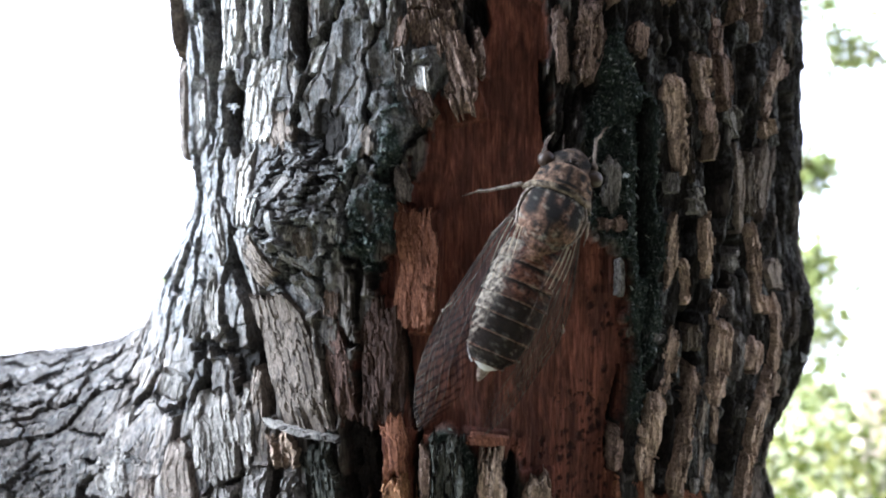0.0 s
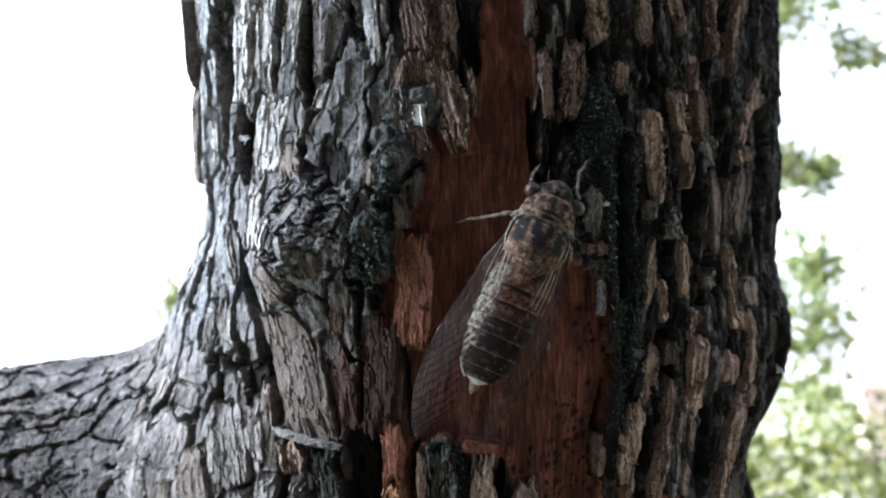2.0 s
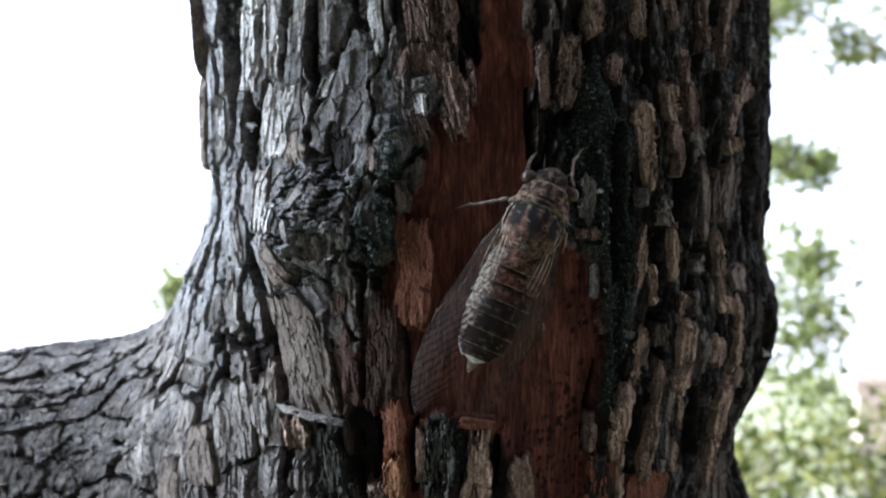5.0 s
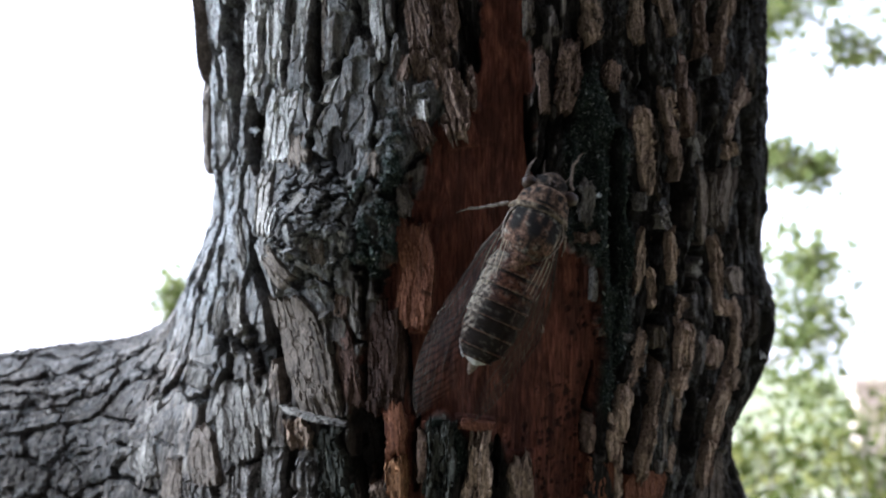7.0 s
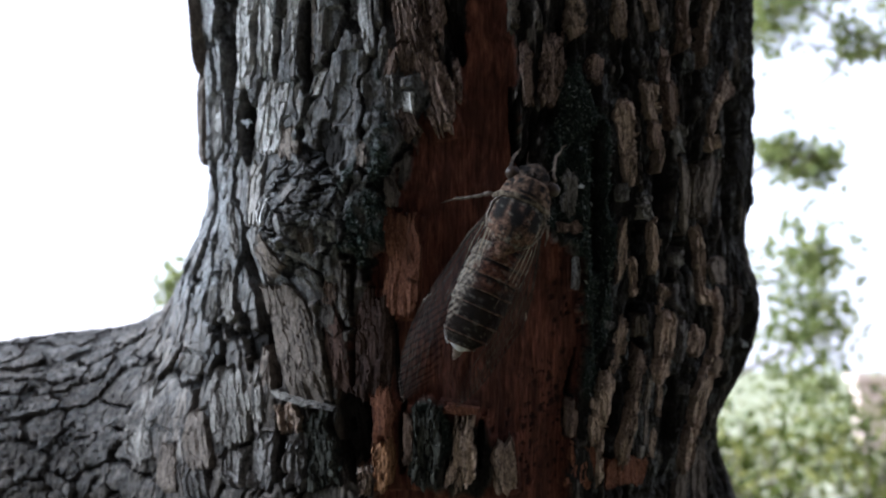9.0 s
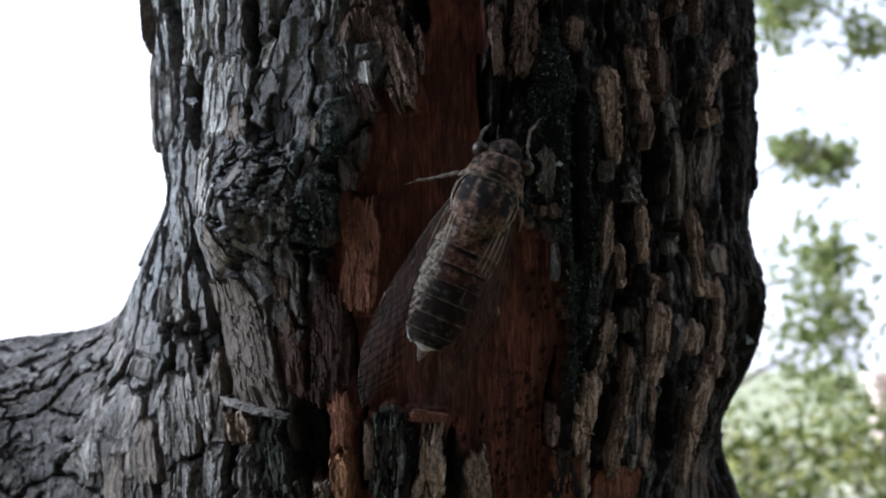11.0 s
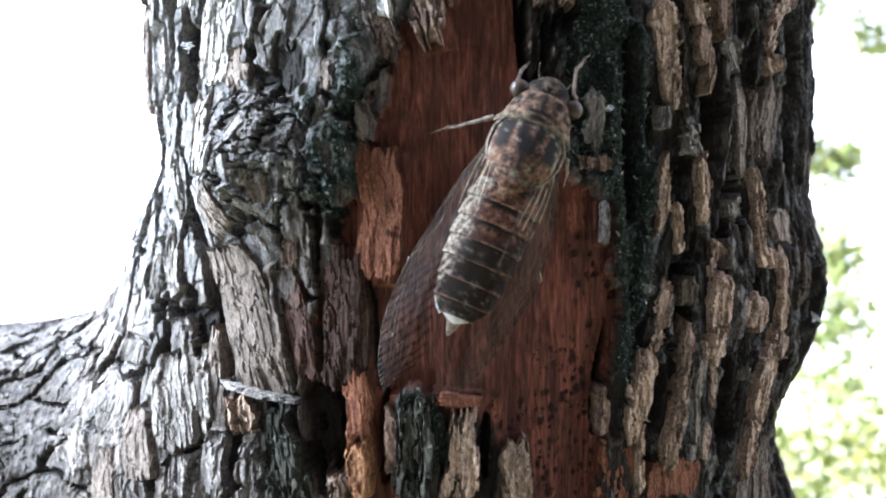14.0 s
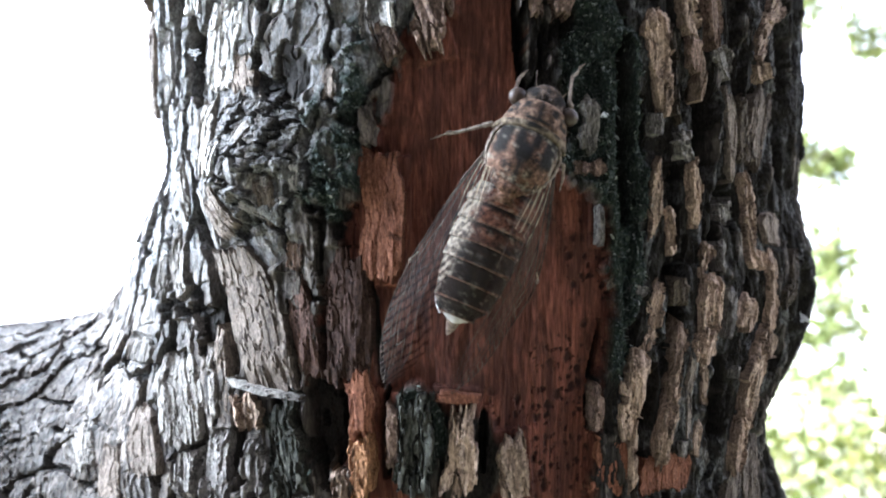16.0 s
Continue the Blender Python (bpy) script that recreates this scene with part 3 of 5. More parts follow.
def relief(p, d1, d2):
    """Height of the bark over the wood in metres, and its colour masks: growth, glare and shade."""
    th = np.arctan2(p[..., 0] - XC, YC - p[..., 1])
    u, v = th * RT * 1000, p[..., 2] * 1000
    q = p - LIMB_FROM
    s = q @ LIMB_WAY
    r = q - s[..., None] * LIMB_WAY
    u2, v2 = np.arctan2(r[..., 2], -r[..., 1]) * LIMB_R * 1000, s * 1000
    w = step(-0.006, 0.008, d1 - d2)
    wood, moss, lichen_glare = masks(u, v)
    cut, gone = splits(u, v)
    cut, gone = cut * (1 - w), gone * (1 - w)

    def flakes(a, b, seed, sizes):
        """Stacked ragged flakes, long with the grain."""
        total, crust = 0, 0
        bend = 3.0 * (fbm(a / 11, b / 18, 0, seed, 3) - 0.5)
        for k, (wide, long, thick, bar) in enumerate(sizes):
            n = fbm((a + bend) / wide + 5 * k, b / long, 0, seed + 7 * k, 5)
            on = step(bar, bar + 0.05, n)
            total = total + thick * on * (0.8 + 0.8 * (n - bar))
            crust = crust + on / len(sizes)
        split = np.abs(fbm((a + bend) / 5.5, b / 30, 0, seed + 71, 5) - 0.5)
        return 1.15 * total - 2.6 * step(0.05, 0.01, split), crust * step(0.02, 0.05, split)

    def scales(a, b, wide, long, seed):
        """Rounded long plates of bark with grooves between, and how far each spot lies from a groove."""
        bend = 0.9 * wide * (fbm(a / (2.2 * wide), b / (1.1 * long), 0, seed, 3) - 0.5)
        jag = 0.35 * wide * (fbm(a / (0.35 * wide), b / (0.25 * long), 0, seed + 3, 4) - 0.5)
        edge, own = cells((a + 2 * bend + jag) / wide, (b + 2.4 * jag + 3 * bend) / long, seed + 9)
        small, own2 = cells((a + 2 * bend + jag) / (0.36 * wide), (b + jag) / (0.34 * long), seed + 17)
        rough = fbm(a / (0.3 * wide), b / (0.12 * long), 0, seed + 27, 5) - 0.5
        top = step(0.06, 0.12, edge + 0.3 * rough)
        h = 0.6 * rough + 2.0 * top * (0.55 + 0.6 * own) + 0.28 * step(0.03, 0.1, small + 0.2 * rough) * (0.3 + own2) * top
        return h - 0.9, top * (0.75 + 0.25 * step(0.02, 0.16, small))

    left = step(2, -10, u)
    ha, ra = flakes(u, v, 31, ((5.0, 20, 0.6, 0.46), (3.4, 12, 0.6, 0.5), (2.4, 8, 0.5, 0.5), (1.5, 5, 0.4, 0.5), (0.9, 3, 0.3, 0.5)))
    ha = 0.8 * ha - 0.7
    hb, rb = scales(u, v, 6.8, 17.0, 147)
    hk, rk = scales(u, v, 2.2, 2.6, 261)
    hk = 0.75 * hk
    knot = step(0.3, 0.7, blob(u, v, -25, 4, 8, 7.5) + 0.5 * blob(u, v, -24, 9, 6, 5))
    ht, rt = ha * (1 - left) + hb * left, 0.8 * ra * (1 - left) + rb * left
    ht, rt = ht * (1 - knot) + hk * knot, rt * (1 - knot) + (0.35 + 0.65 * rk) * knot
    rho = np.hypot((u + 22.6) / 1.15, v - 1.6) + 1.1 * (fbm(u / 2.5, v / 2.5, 0, 163, 3) - 0.5)
    ring = np.exp(-((rho - 3.0) / 0.8) ** 2) - 0.9 * np.exp(-(rho / 1.9) ** 2)
    ht = ht + 0.8 * ring
    hl, rl = scales(u2, v2, 5.0, 9.5, 377)
    h = ht * (1 - w) + 0.8 * hl * w
    tongue = blob(u, v, -6, -27.5, 3.4, 5.5) + blob(u, v, 0.5, -30.5, 4.5, 5.5)
    h = h * (1 - 0.5 * np.clip(tongue, 0, 1)) - 1.2 * np.clip(tongue, 0, 1)
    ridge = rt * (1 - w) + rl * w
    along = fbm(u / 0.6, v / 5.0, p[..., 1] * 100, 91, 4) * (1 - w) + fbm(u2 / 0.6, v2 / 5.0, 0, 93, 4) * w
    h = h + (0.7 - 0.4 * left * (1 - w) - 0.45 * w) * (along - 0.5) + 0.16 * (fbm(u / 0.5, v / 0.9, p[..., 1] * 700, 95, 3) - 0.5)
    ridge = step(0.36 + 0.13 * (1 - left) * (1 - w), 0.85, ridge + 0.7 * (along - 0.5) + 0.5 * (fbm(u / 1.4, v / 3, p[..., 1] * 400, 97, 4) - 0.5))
    wood_h = -1.1 + 0.28 * (fbm(u / 0.6 + 1.2 * fbm(u / 3, v / 3, 0, 103, 2), v / 5, 0, 101, 5) - 0.5) + 1.3 * (fbm(u / 7, v / 14, 0, 107, 3) - 0.5)
    where = step(6, -8, v) * step(-3, 6, u) * step(0.34, 0.52, fbm(u / 5, v / 6, 0, 117, 3))
    jag = 0.5 * (fbm(u / 0.5, v / 0.7, 0, 113, 3) - 0.5)
    pit_streak = 0.9 * where * np.maximum(step(1.2, 0.8, dots((u + jag) / 1.5, (v + jag) / 1.9, 115)), step(1.2, 0.8, dots((u + jag) / 0.9, (v - jag) / 1.3, 119)))
    # Streaks that darken the wood towards the bottom, on top of the holes.
    pit_streak = np.maximum(pit_streak, 0.22 * step(4, -12, v + 8 * (fbm(u / 4, v / 9, 0, 121, 4) - 0.5)) * step(0.42, 0.58, fbm(u / 1.6, v / 7, 0, 123, 5)))
    wood_h = wood_h - 0.3 * pit_streak
    h = h * (1 - wood) + wood_h * wood
    h = h * (1 - 0.55 * moss) + moss * (0.5 + 1.0 * (fbm(u / 0.6, v / 0.6, 0, 131, 3))) * (1 - 0.9 * np.clip(tongue, 0, 1))
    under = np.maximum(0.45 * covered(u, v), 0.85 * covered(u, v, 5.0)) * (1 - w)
    h = h * (1 - under) - cut * (1 - 0.5 * under)
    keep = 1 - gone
    # Shade put into the colour: darker in splits, under plates and on the limb.
    return 0.001 * h, dict(wood=wood * (1 - w) * keep, moss=moss * (1 - w) * keep, lichen_glare=(lichen_glare * (1 - w) + 0.2 * w * step(0.42, 0.6, along * 0.5 + 0.5 * fbm(u2 / 3, v2 / 5, 0, 181, 4))) * keep * (0.65 + 0.35 * ridge), ridge=ridge * keep * (1 - 0.4 * under) * (1 - 0.45 * left * step(-52, -42, u) * (1 - w)) * (1 - 0.4 * w), pits_and_streaks=pit_streak * wood)


def link_mesh(name, verts, faces, mat, parent=None, label="", attrs=None, smooth=True):
    me = bpy.data.meshes.new(name)
    verts = np.asarray(verts, np.float32)
    faces = np.asarray(faces, np.int32)
    n = faces.shape[1]
    me.vertices.add(len(verts))
    me.vertices.foreach_set("co", verts.ravel())
    me.loops.add(faces.size)
    me.loops.foreach_set("vertex_index", faces.ravel())
    me.polygons.add(len(faces))
    me.polygons.foreach_set("loop_start", np.arange(0, faces.size, n, dtype=np.int32))
    me.update(calc_edges=True)
    me.validate()
    me.polygons.foreach_set("use_smooth", np.full(len(me.polygons), smooth))
    for key, value in (attrs or {}).items():
        a = me.attributes.new(key, "FLOAT", "POINT")
        a.data.foreach_set("value", np.asarray(value, np.float32).ravel())
    me.materials.append(mat)
    ob = new(name, me)
    if parent:
        ob.parent = parent
    if label:
        tagged(ob, label)
    return ob


def grid_faces(rows, cols, wrap=False):
    i, j = np.meshgrid(np.arange(rows - 1), np.arange(cols if wrap else cols - 1), indexing="ij")
    k = (j + 1) % cols
    return np.stack([i * cols + j, i * cols + k, (i + 1) * cols + k, (i + 1) * cols + j], -1).reshape(-1, 4)


tree = tagged(new("tree"), "leaning tree with deeply fissured bark and bare reddish wood", "tree")
tree.matrix_world = TREE

front = np.radians(np.linspace(-112, 108, 1080))
back = np.radians(np.linspace(110, 246, 60))
angles = np.concatenate([front, back])
heights = np.concatenate([np.linspace(-1.55, -0.07, 60), np.linspace(-0.068, -0.047, 40), np.linspace(-0.0468, 0.046, 520), np.linspace(0.0475, 0.068, 40), np.linspace(0.075, 0.75, 50)])


def build_trunk():
    z, th = np.meshgrid(heights, angles, indexing="ij")
    origin = np.stack([np.full_like(z, XC), np.full_like(z, YC), z], -1)
    way = np.stack([np.sin(th), -np.cos(th), np.zeros_like(z)], -1)
    r = trunk_radius(th, z)
    p = origin + r[..., None] * way
    _, d1, d2 = body_distance(p)
    h, attrs = relief(p, d1, d2)
    p = p + h[..., None] * way
    flat = p.reshape(-1, 3)
    faces = grid_faces(len(heights), len(angles), wrap=True)
    cx = (r.ravel()[faces] > 0.1045).any(1)
    faces = faces[~cx]
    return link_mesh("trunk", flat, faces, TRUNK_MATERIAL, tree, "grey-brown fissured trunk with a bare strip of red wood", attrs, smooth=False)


def build_limb():
    s = np.concatenate([np.linspace(0.03, 0.125, 420), np.linspace(0.127, 0.42, 60)])
    phi = np.radians(np.linspace(-180, 180, 560))[:-1]
    side = np.array((0.06, 0.99, 0.0))
    side = side / np.linalg.norm(side)
    up = np.cross(LIMB_WAY, side)
    up = up if up[2] > 0 else -up
    ss, pp = np.meshgrid(s, phi, indexing="ij")
    origin = LIMB_FROM + ss[..., None] * LIMB_WAY
    way = np.sin(pp)[..., None] * up - np.cos(pp)[..., None] * side
    r = surface(origin, way, 0.075)
    p = origin + r[..., None] * way
    _, d1, d2 = body_distance(p)
    h, attrs = relief(p, d1, d2)
    p = p + (h - 0.0001)[..., None] * way
    faces = grid_faces(len(s), len(phi), wrap=True)
    bad = (r.ravel()[faces] > 0.074).any(1)
    faces = faces[~bad]
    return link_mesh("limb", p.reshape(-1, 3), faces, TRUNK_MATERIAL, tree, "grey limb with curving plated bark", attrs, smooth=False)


build_trunk()
build_limb()


def on_trunk(u, v, h=0.0):
    """Tree-space point at u mm round the trunk and v mm along it, h metres over the wood."""
    u, v, h = np.broadcast_arrays(np.asarray(u, float), np.asarray(v, float), np.asarray(h, float))
    th = u / 1000 / RT
    way = np.stack([np.sin(th), -np.cos(th), np.zeros_like(th)], -1)
    origin = np.stack([np.full_like(th, XC), np.full_like(th, YC), v / 1000], -1)
    return origin + (trunk_radius(th, v / 1000) + h)[..., None] * way


plate_count = [0]


def jogs(t, pitch, seed):
    """A broken edge: runs with the grain, then a short jog."""
    k = np.floor(t / pitch).astype(np.int64)
    f = step(0.72, 1.0, t / pitch - k)
    one = lattice(k, 0 * k, 0 * k, seed)
    return one + (lattice(k + 1, 0 * k, 0 * k, seed) - one) * f - 0.5


def build_plate(u0, v0, long, wide, tilt, thick, kind, upper, lower):
    plate_count[0] += 1
    seed = 200 + 13 * plate_count[0]
    cols, rows = max(22, int(wide * 8)), max(26, int(long * 6))
    bb, aa = np.meshgrid(np.linspace(-1, 1, rows), np.linspace(-1, 1, cols), indexing="ij")
    y0 = bb * 0.5 * long
    taper = 1 - upper * np.clip(bb, 0, 1) ** 2.2 - lower * np.clip(-bb, 0, 1) ** 2.2
    sway = 0.16 * wide * (fbm(y0 / (0.5 * long + 1), 0 * bb, 0, seed + 2, 2) - 0.5) * 2
    edge = []
    for k in (0, 1):
        edge.append(taper * (1 + 0.3 * (fbm(y0 / (0.3 * long + 0.8), 0 * bb + 9 * k, 0, seed + k, 3) - 0.5)) * 0.5 * wide + min(0.5, 0.16 * wide) * jogs(y0, 0.16 * long + 0.5, seed + 31 + k) + 0.3 * (fbm(y0 / 0.5, 0 * bb, 0, seed + 41 + k, 3) - 0.5))
    x = aa * np.maximum(np.where(aa < 0, edge[0], edge[1]), 0.12) + sway
    end = min(2.2, 0.22 * long) * (jogs(x + 40, 0.2 * wide + 0.3, seed + 51) + 0.6 * jogs(x + 40, 0.3, seed + 53))
    y = y0 + np.where(bb > 0, 1, 0.9) * end * np.abs(bb) ** 4
    inset = np.minimum((1 - np.abs(aa)) * wide * 0.5, (1 - np.abs(bb)) * long * 0.5)
    eaten = np.clip(fbm(x / 0.8, y / 3.0, 0, seed + 65, 6) - 0.42, 0, 1) * min(2.6, 0.2 + 0.6 * wide) * {"red": 0.2, "umber": 0.25, "ash": 0.2, "brown": 0.7, "pale": 0.6, "stone": 0.5}.get(kind, 1.0) * (0.3 if wide < 1.2 else 1.0)
    rise = np.clip((inset - eaten) / 0.07, 0, 1)
    rooted = 1 if float(grain(seed * 0.83, 5.3)) < 0.6 else -1
    sink = 0.7 * step(0.6, 1.0, bb * rooted)
    ridges = fbm(x / 0.3, y / 3.5, 0, seed + 4, 4) - 0.5
    lumps = 0.35 * (fbm(x / 2.6, y / 7.0, 0, seed + 5, 2) - 0.5) + 0.2 * (fbm(x / 0.35, y / 0.6, 0, seed + 8, 3) - 0.5)
    for wide_k, long_k, deep in ((2.8, 13, 0.45), (1.5, 7, 0.35), (0.9, 3.5, 0.22)):
        lumps = lumps + deep * (step(0.49, 0.505, fbm(x / wide_k, y / long_k, 0, seed + int(10 * wide_k), 6)) - 0.5)
    split = np.abs(fbm(x / 1.6, y / 8.0, 0, seed + 67, 6) - 0.47)
    calm = {"red": 0.3, "umber": 0.5, "ash": 0.45, "pale": 0.6, "stone": 0.6, "brown": 0.8}.get(kind, 1.0)
    lumps, ridges = calm * lumps, calm * ridges
    h = (0.6 * thick + 0.2) * (0.9 + 0.25 * aa * (grain(seed * 0.37, 0) - 0.5) * 2 + 0.15 * bb * (grain(seed * 0.71, 3) - 0.5) * 2) + 0.3 * ridges + lumps - 0.9 * calm ** 2 * step(0.02, 0.008, split)
    h = -2.2 + (h - sink * min(1, 0.6 * thick) + 2.2) * rise
    c, s = math.cos(radians(tilt)), math.sin(radians(tilt))
    p = on_trunk(u0 + x * c + y * s, v0 + y * c - x * s, h * 0.001)
    return link_mesh("bark_plate", p.reshape(-1, 3), grid_faces(rows, cols)[:, ::-1], PLATE_MATERIAL[kind], tree, smooth=False)


for numbers in PLATES:
    build_plate(*numbers)


# ---- moss ----
def build_moss():
    rng = np.random.default_rng(4)
    n = 26000
    u, v = rng.uniform(-34, 26, n), rng.uniform(-34, 42, n)
    keep = masks(u, v)[1] > rng.uniform(0.25, 0.9, n)
    u, v = u[keep], v[keep]
    base = on_trunk(u, v)
    h, _ = relief(base, *body_distance(base)[1:])
    n = len(u)
    th = u / 1000 / RT
    out = np.stack([np.sin(th), -np.cos(th), np.zeros_like(th)], -1)
    base = base + (h - 0.0001)[:, None] * out
    lean = rng.normal(0, 0.55, (n, 3)) + np.array((0, 0, 0.3))
    way = out + lean
    way /= np.linalg.norm(way, axis=1)[:, None]
    side = np.cross(way, rng.normal(0, 1, (n, 3)))
    side /= np.linalg.norm(side, axis=1)[:, None]
    size = rng.uniform(0.0004, 0.0011, n)[:, None]
    wide = size * 0.13
    droop = np.array((0, 0, -0.25)) * size
    verts = np.stack([base - side * wide, base + side * wide, base + way * size * 0.6 + side * wide * 0.8, base + way * size + droop, base + way * size * 0.6 - side * wide * 0.8], 1).reshape(-1, 3)
    i = np.arange(n)[:, None] * 5
    tris = np.concatenate([i + np.array([[0, 1, 2]]), i + np.array([[0, 2, 4]]), i + np.array([[4, 2, 3]])])
    m, nt, b = material("moss_leaf", 0.75, 0.1)
    g = nt.nodes.new("ShaderNodeNewGeometry")
    c = ramp(nt, g.outputs["Random Per Island"], [(0.0, (0.006, 0.009, 0.008)), (0.55, (0.024, 0.033, 0.024)), (0.8, (0.08, 0.09, 0.075)), (1.0, (0.26, 0.26, 0.235))])
    nt.links.new(c, b.inputs["Base Color"])
    ob = link_mesh("moss", verts, tris, m, None, smooth=False)
    ob.matrix_world = TREE
    tagged(ob, "tufts of dark green moss on the bark", "moss", kind="stuff")


build_moss()


# ---- cobweb ----
def cobweb(u, v, size, seed):
    """A few white threads bunched on the bark."""
    rng = np.random.default_rng(seed)
    at = on_trunk(np.array([u]), np.array([v]), 0.0022)[0]
    m, nt, b = material("white_silk", 0.8, 0.2)
    nt.links.new(ramp(nt, noise_of(nt, 900), [(0.3, (0.35, 0.35, 0.35)), (0.7, (0.6, 0.6, 0.6))]), b.inputs["Base Color"])
    verts, faces = [], []
    for _ in range(26):
        p = at + rng.normal(0, 0.35, 3) * size
        way = rng.normal(0, 1, 3)
        way = way / np.linalg.norm(way) * size * rng.uniform(0.4, 1.3)
        side = np.cross(way, rng.normal(0, 1, 3))
        side = side / np.linalg.norm(side) * 0.00006
        other = np.cross(way, side)
        other = other / np.linalg.norm(other) * 0.00006
        k = len(verts)
        for end in (p, p + way):
            verts += [end + side, end + other, end - side, end - other]
        faces += [(k + i, k + (i + 1) % 4, k + 4 + (i + 1) % 4, k + 4 + i) for i in range(4)]
    ob = link_mesh("cobweb", verts, faces, m)
    ob.matrix_world = TREE
    tagged(ob, "tuft of white cobweb caught on the bark", "cobweb")


cobweb(52.8, -16.3, 0.0006, 1393)
cobweb(-35.2, 19.0, 0.0007, 318)
cobweb(15.2, 8.8, 0.0003, 1043)


# ---- the cicada ----
def body_material(name, stops, rough=0.65, scale=1700, spec=0.05):
    m, nt, b = material(name, rough, spec)
    spots = noise_of(nt, scale, (1, 1, 1), 6, 0.7)
    base = ramp(nt, spots, stops)
    c = mix(nt, attribute(nt, "mark"), base, (0.011, 0.009, 0.008))
    c = mix(nt, attribute(nt, "powder_sheen"), c, ramp(nt, spots, [(0.42, (0.03, 0.026, 0.022)), (0.58, (0.26, 0.235, 0.19))]))
    nt.links.new(c, b.inputs["Base Color"])
    bump(nt, b, noise_of(nt, 3500, (1, 1, 1), 4, 0.7), 0.8, 0.0003)
    return m


M_HEAD = body_material("mottled_head", [(0.38, (0.010, 0.008, 0.006)), (0.52, (0.051, 0.035, 0.026)), (0.68, (0.128, 0.090, 0.064))], scale=1900)
M_COLLAR = body_material("tan_pronotum", [(0.36, (0.016, 0.011, 0.008)), (0.51, (0.09, 0.053, 0.035)), (0.66, (0.21, 0.137, 0.095))])
M_RIM = body_material("olive_rim", [(0.38, (0.030, 0.022, 0.016)), (0.5, (0.090, 0.066, 0.045)), (0.64, (0.180, 0.141, 0.099))])
M_BACK = body_material("orange_mesonotum", [(0.38, (0.013, 0.009, 0.007)), (0.5, (0.075, 0.039, 0.025)), (0.68, (0.18, 0.108, 0.073))])
M_BELLY = body_material("banded_abdomen", [(0.36, (0.014, 0.007, 0.005)), (0.5, (0.075, 0.03, 0.018)), (0.68, (0.15, 0.068, 0.04))], 0.65)
M_LEG = body_material("pale_leg", [(0.35, (0.053, 0.039, 0.032)), (0.6, (0.225, 0.176, 0.143))])
M_TAIL = body_material("white_tail", [(0.3, (0.26, 0.245, 0.235)), (0.6, (0.47, 0.455, 0.44))])
M_EYE, _nt, _b = material("dark_eye", 0.34, 0.16)
_b.inputs["Base Color"].default_value = (0.035, 0.022, 0.016, 1)
M_VEIN, _nt, _b = material("wing_vein", 0.6, 0.06)
_nt.links.new(ramp(_nt, noise_of(_nt, 500), [(0.35, (0.1, 0.078, 0.056)), (0.65, (0.38, 0.3, 0.21))]), _b.inputs["Base Color"])
M_DARK_VEIN, _nt, _b = material("dark_vein", 0.6, 0.05)
_nt.links.new(ramp(_nt, noise_of(_nt, 500), [(0.4, (0.012, 0.009, 0.008)), (0.7, (0.11, 0.08, 0.06))]), _b.inputs["Base Color"])
M_WING, _nt, _b = material("clear_wing")
_nt.nodes.remove(_b)
_clear = node(_nt, "ShaderNodeBsdfTransparent")
_nt.links.new(mix(_nt, attribute(_nt, "reflection_bands"), (0.94, 0.91, 0.89), (0.22, 0.16, 0.16)), _clear.inputs[0])
_gloss = node(_nt, "ShaderNodeBsdfGlossy", Roughness=0.22)
_haze = node(_nt, "ShaderNodeBsdfDiffuse", Color=(0.36, 0.25, 0.22, 1))
_mx, _mh = _nt.nodes.new("ShaderNodeMixShader"), _nt.nodes.new("ShaderNodeMixShader")
_fr = node(_nt, "ShaderNodeFresnel", IOR=1.3)
_dim = _nt.nodes.new("ShaderNodeMath")
_dim.operation = "MULTIPLY"
_dim.inputs[1].default_value = 0.008
_nt.links.new(_fr.outputs[0], _dim.inputs[0])
_nt.links.new(_dim.outputs[0], _mx.inputs[0])
_mh.inputs[0].default_value = 0.022
_nt.links.new(_clear.outputs[0], _mh.inputs[1])
_nt.links.new(_haze.outputs[0], _mh.inputs[2])
_nt.links.new(_mh.outputs[0], _mx.inputs[1])
_nt.links.new(_gloss.outputs[0], _mx.inputs[2])
_nt.links.new(_mx.outputs[0], _nt.nodes["Material Output"].inputs[0])

cicada = tagged(new("cicada"), "mottled brown cicada with clear veined wings resting on bare wood", "cicada")
lean = radians(23.1)
cicada.matrix_world = TREE @ Matrix(((math.cos(lean), math.sin(lean), 0, 0.0156), (0, 0, -1, 0.0882), (-math.sin(lean), math.cos(lean), 0, 0.0110), (0, 0, 0, 1))) @ pose(0, 0, 0, 0, -2, 0)
MM = 0.00104


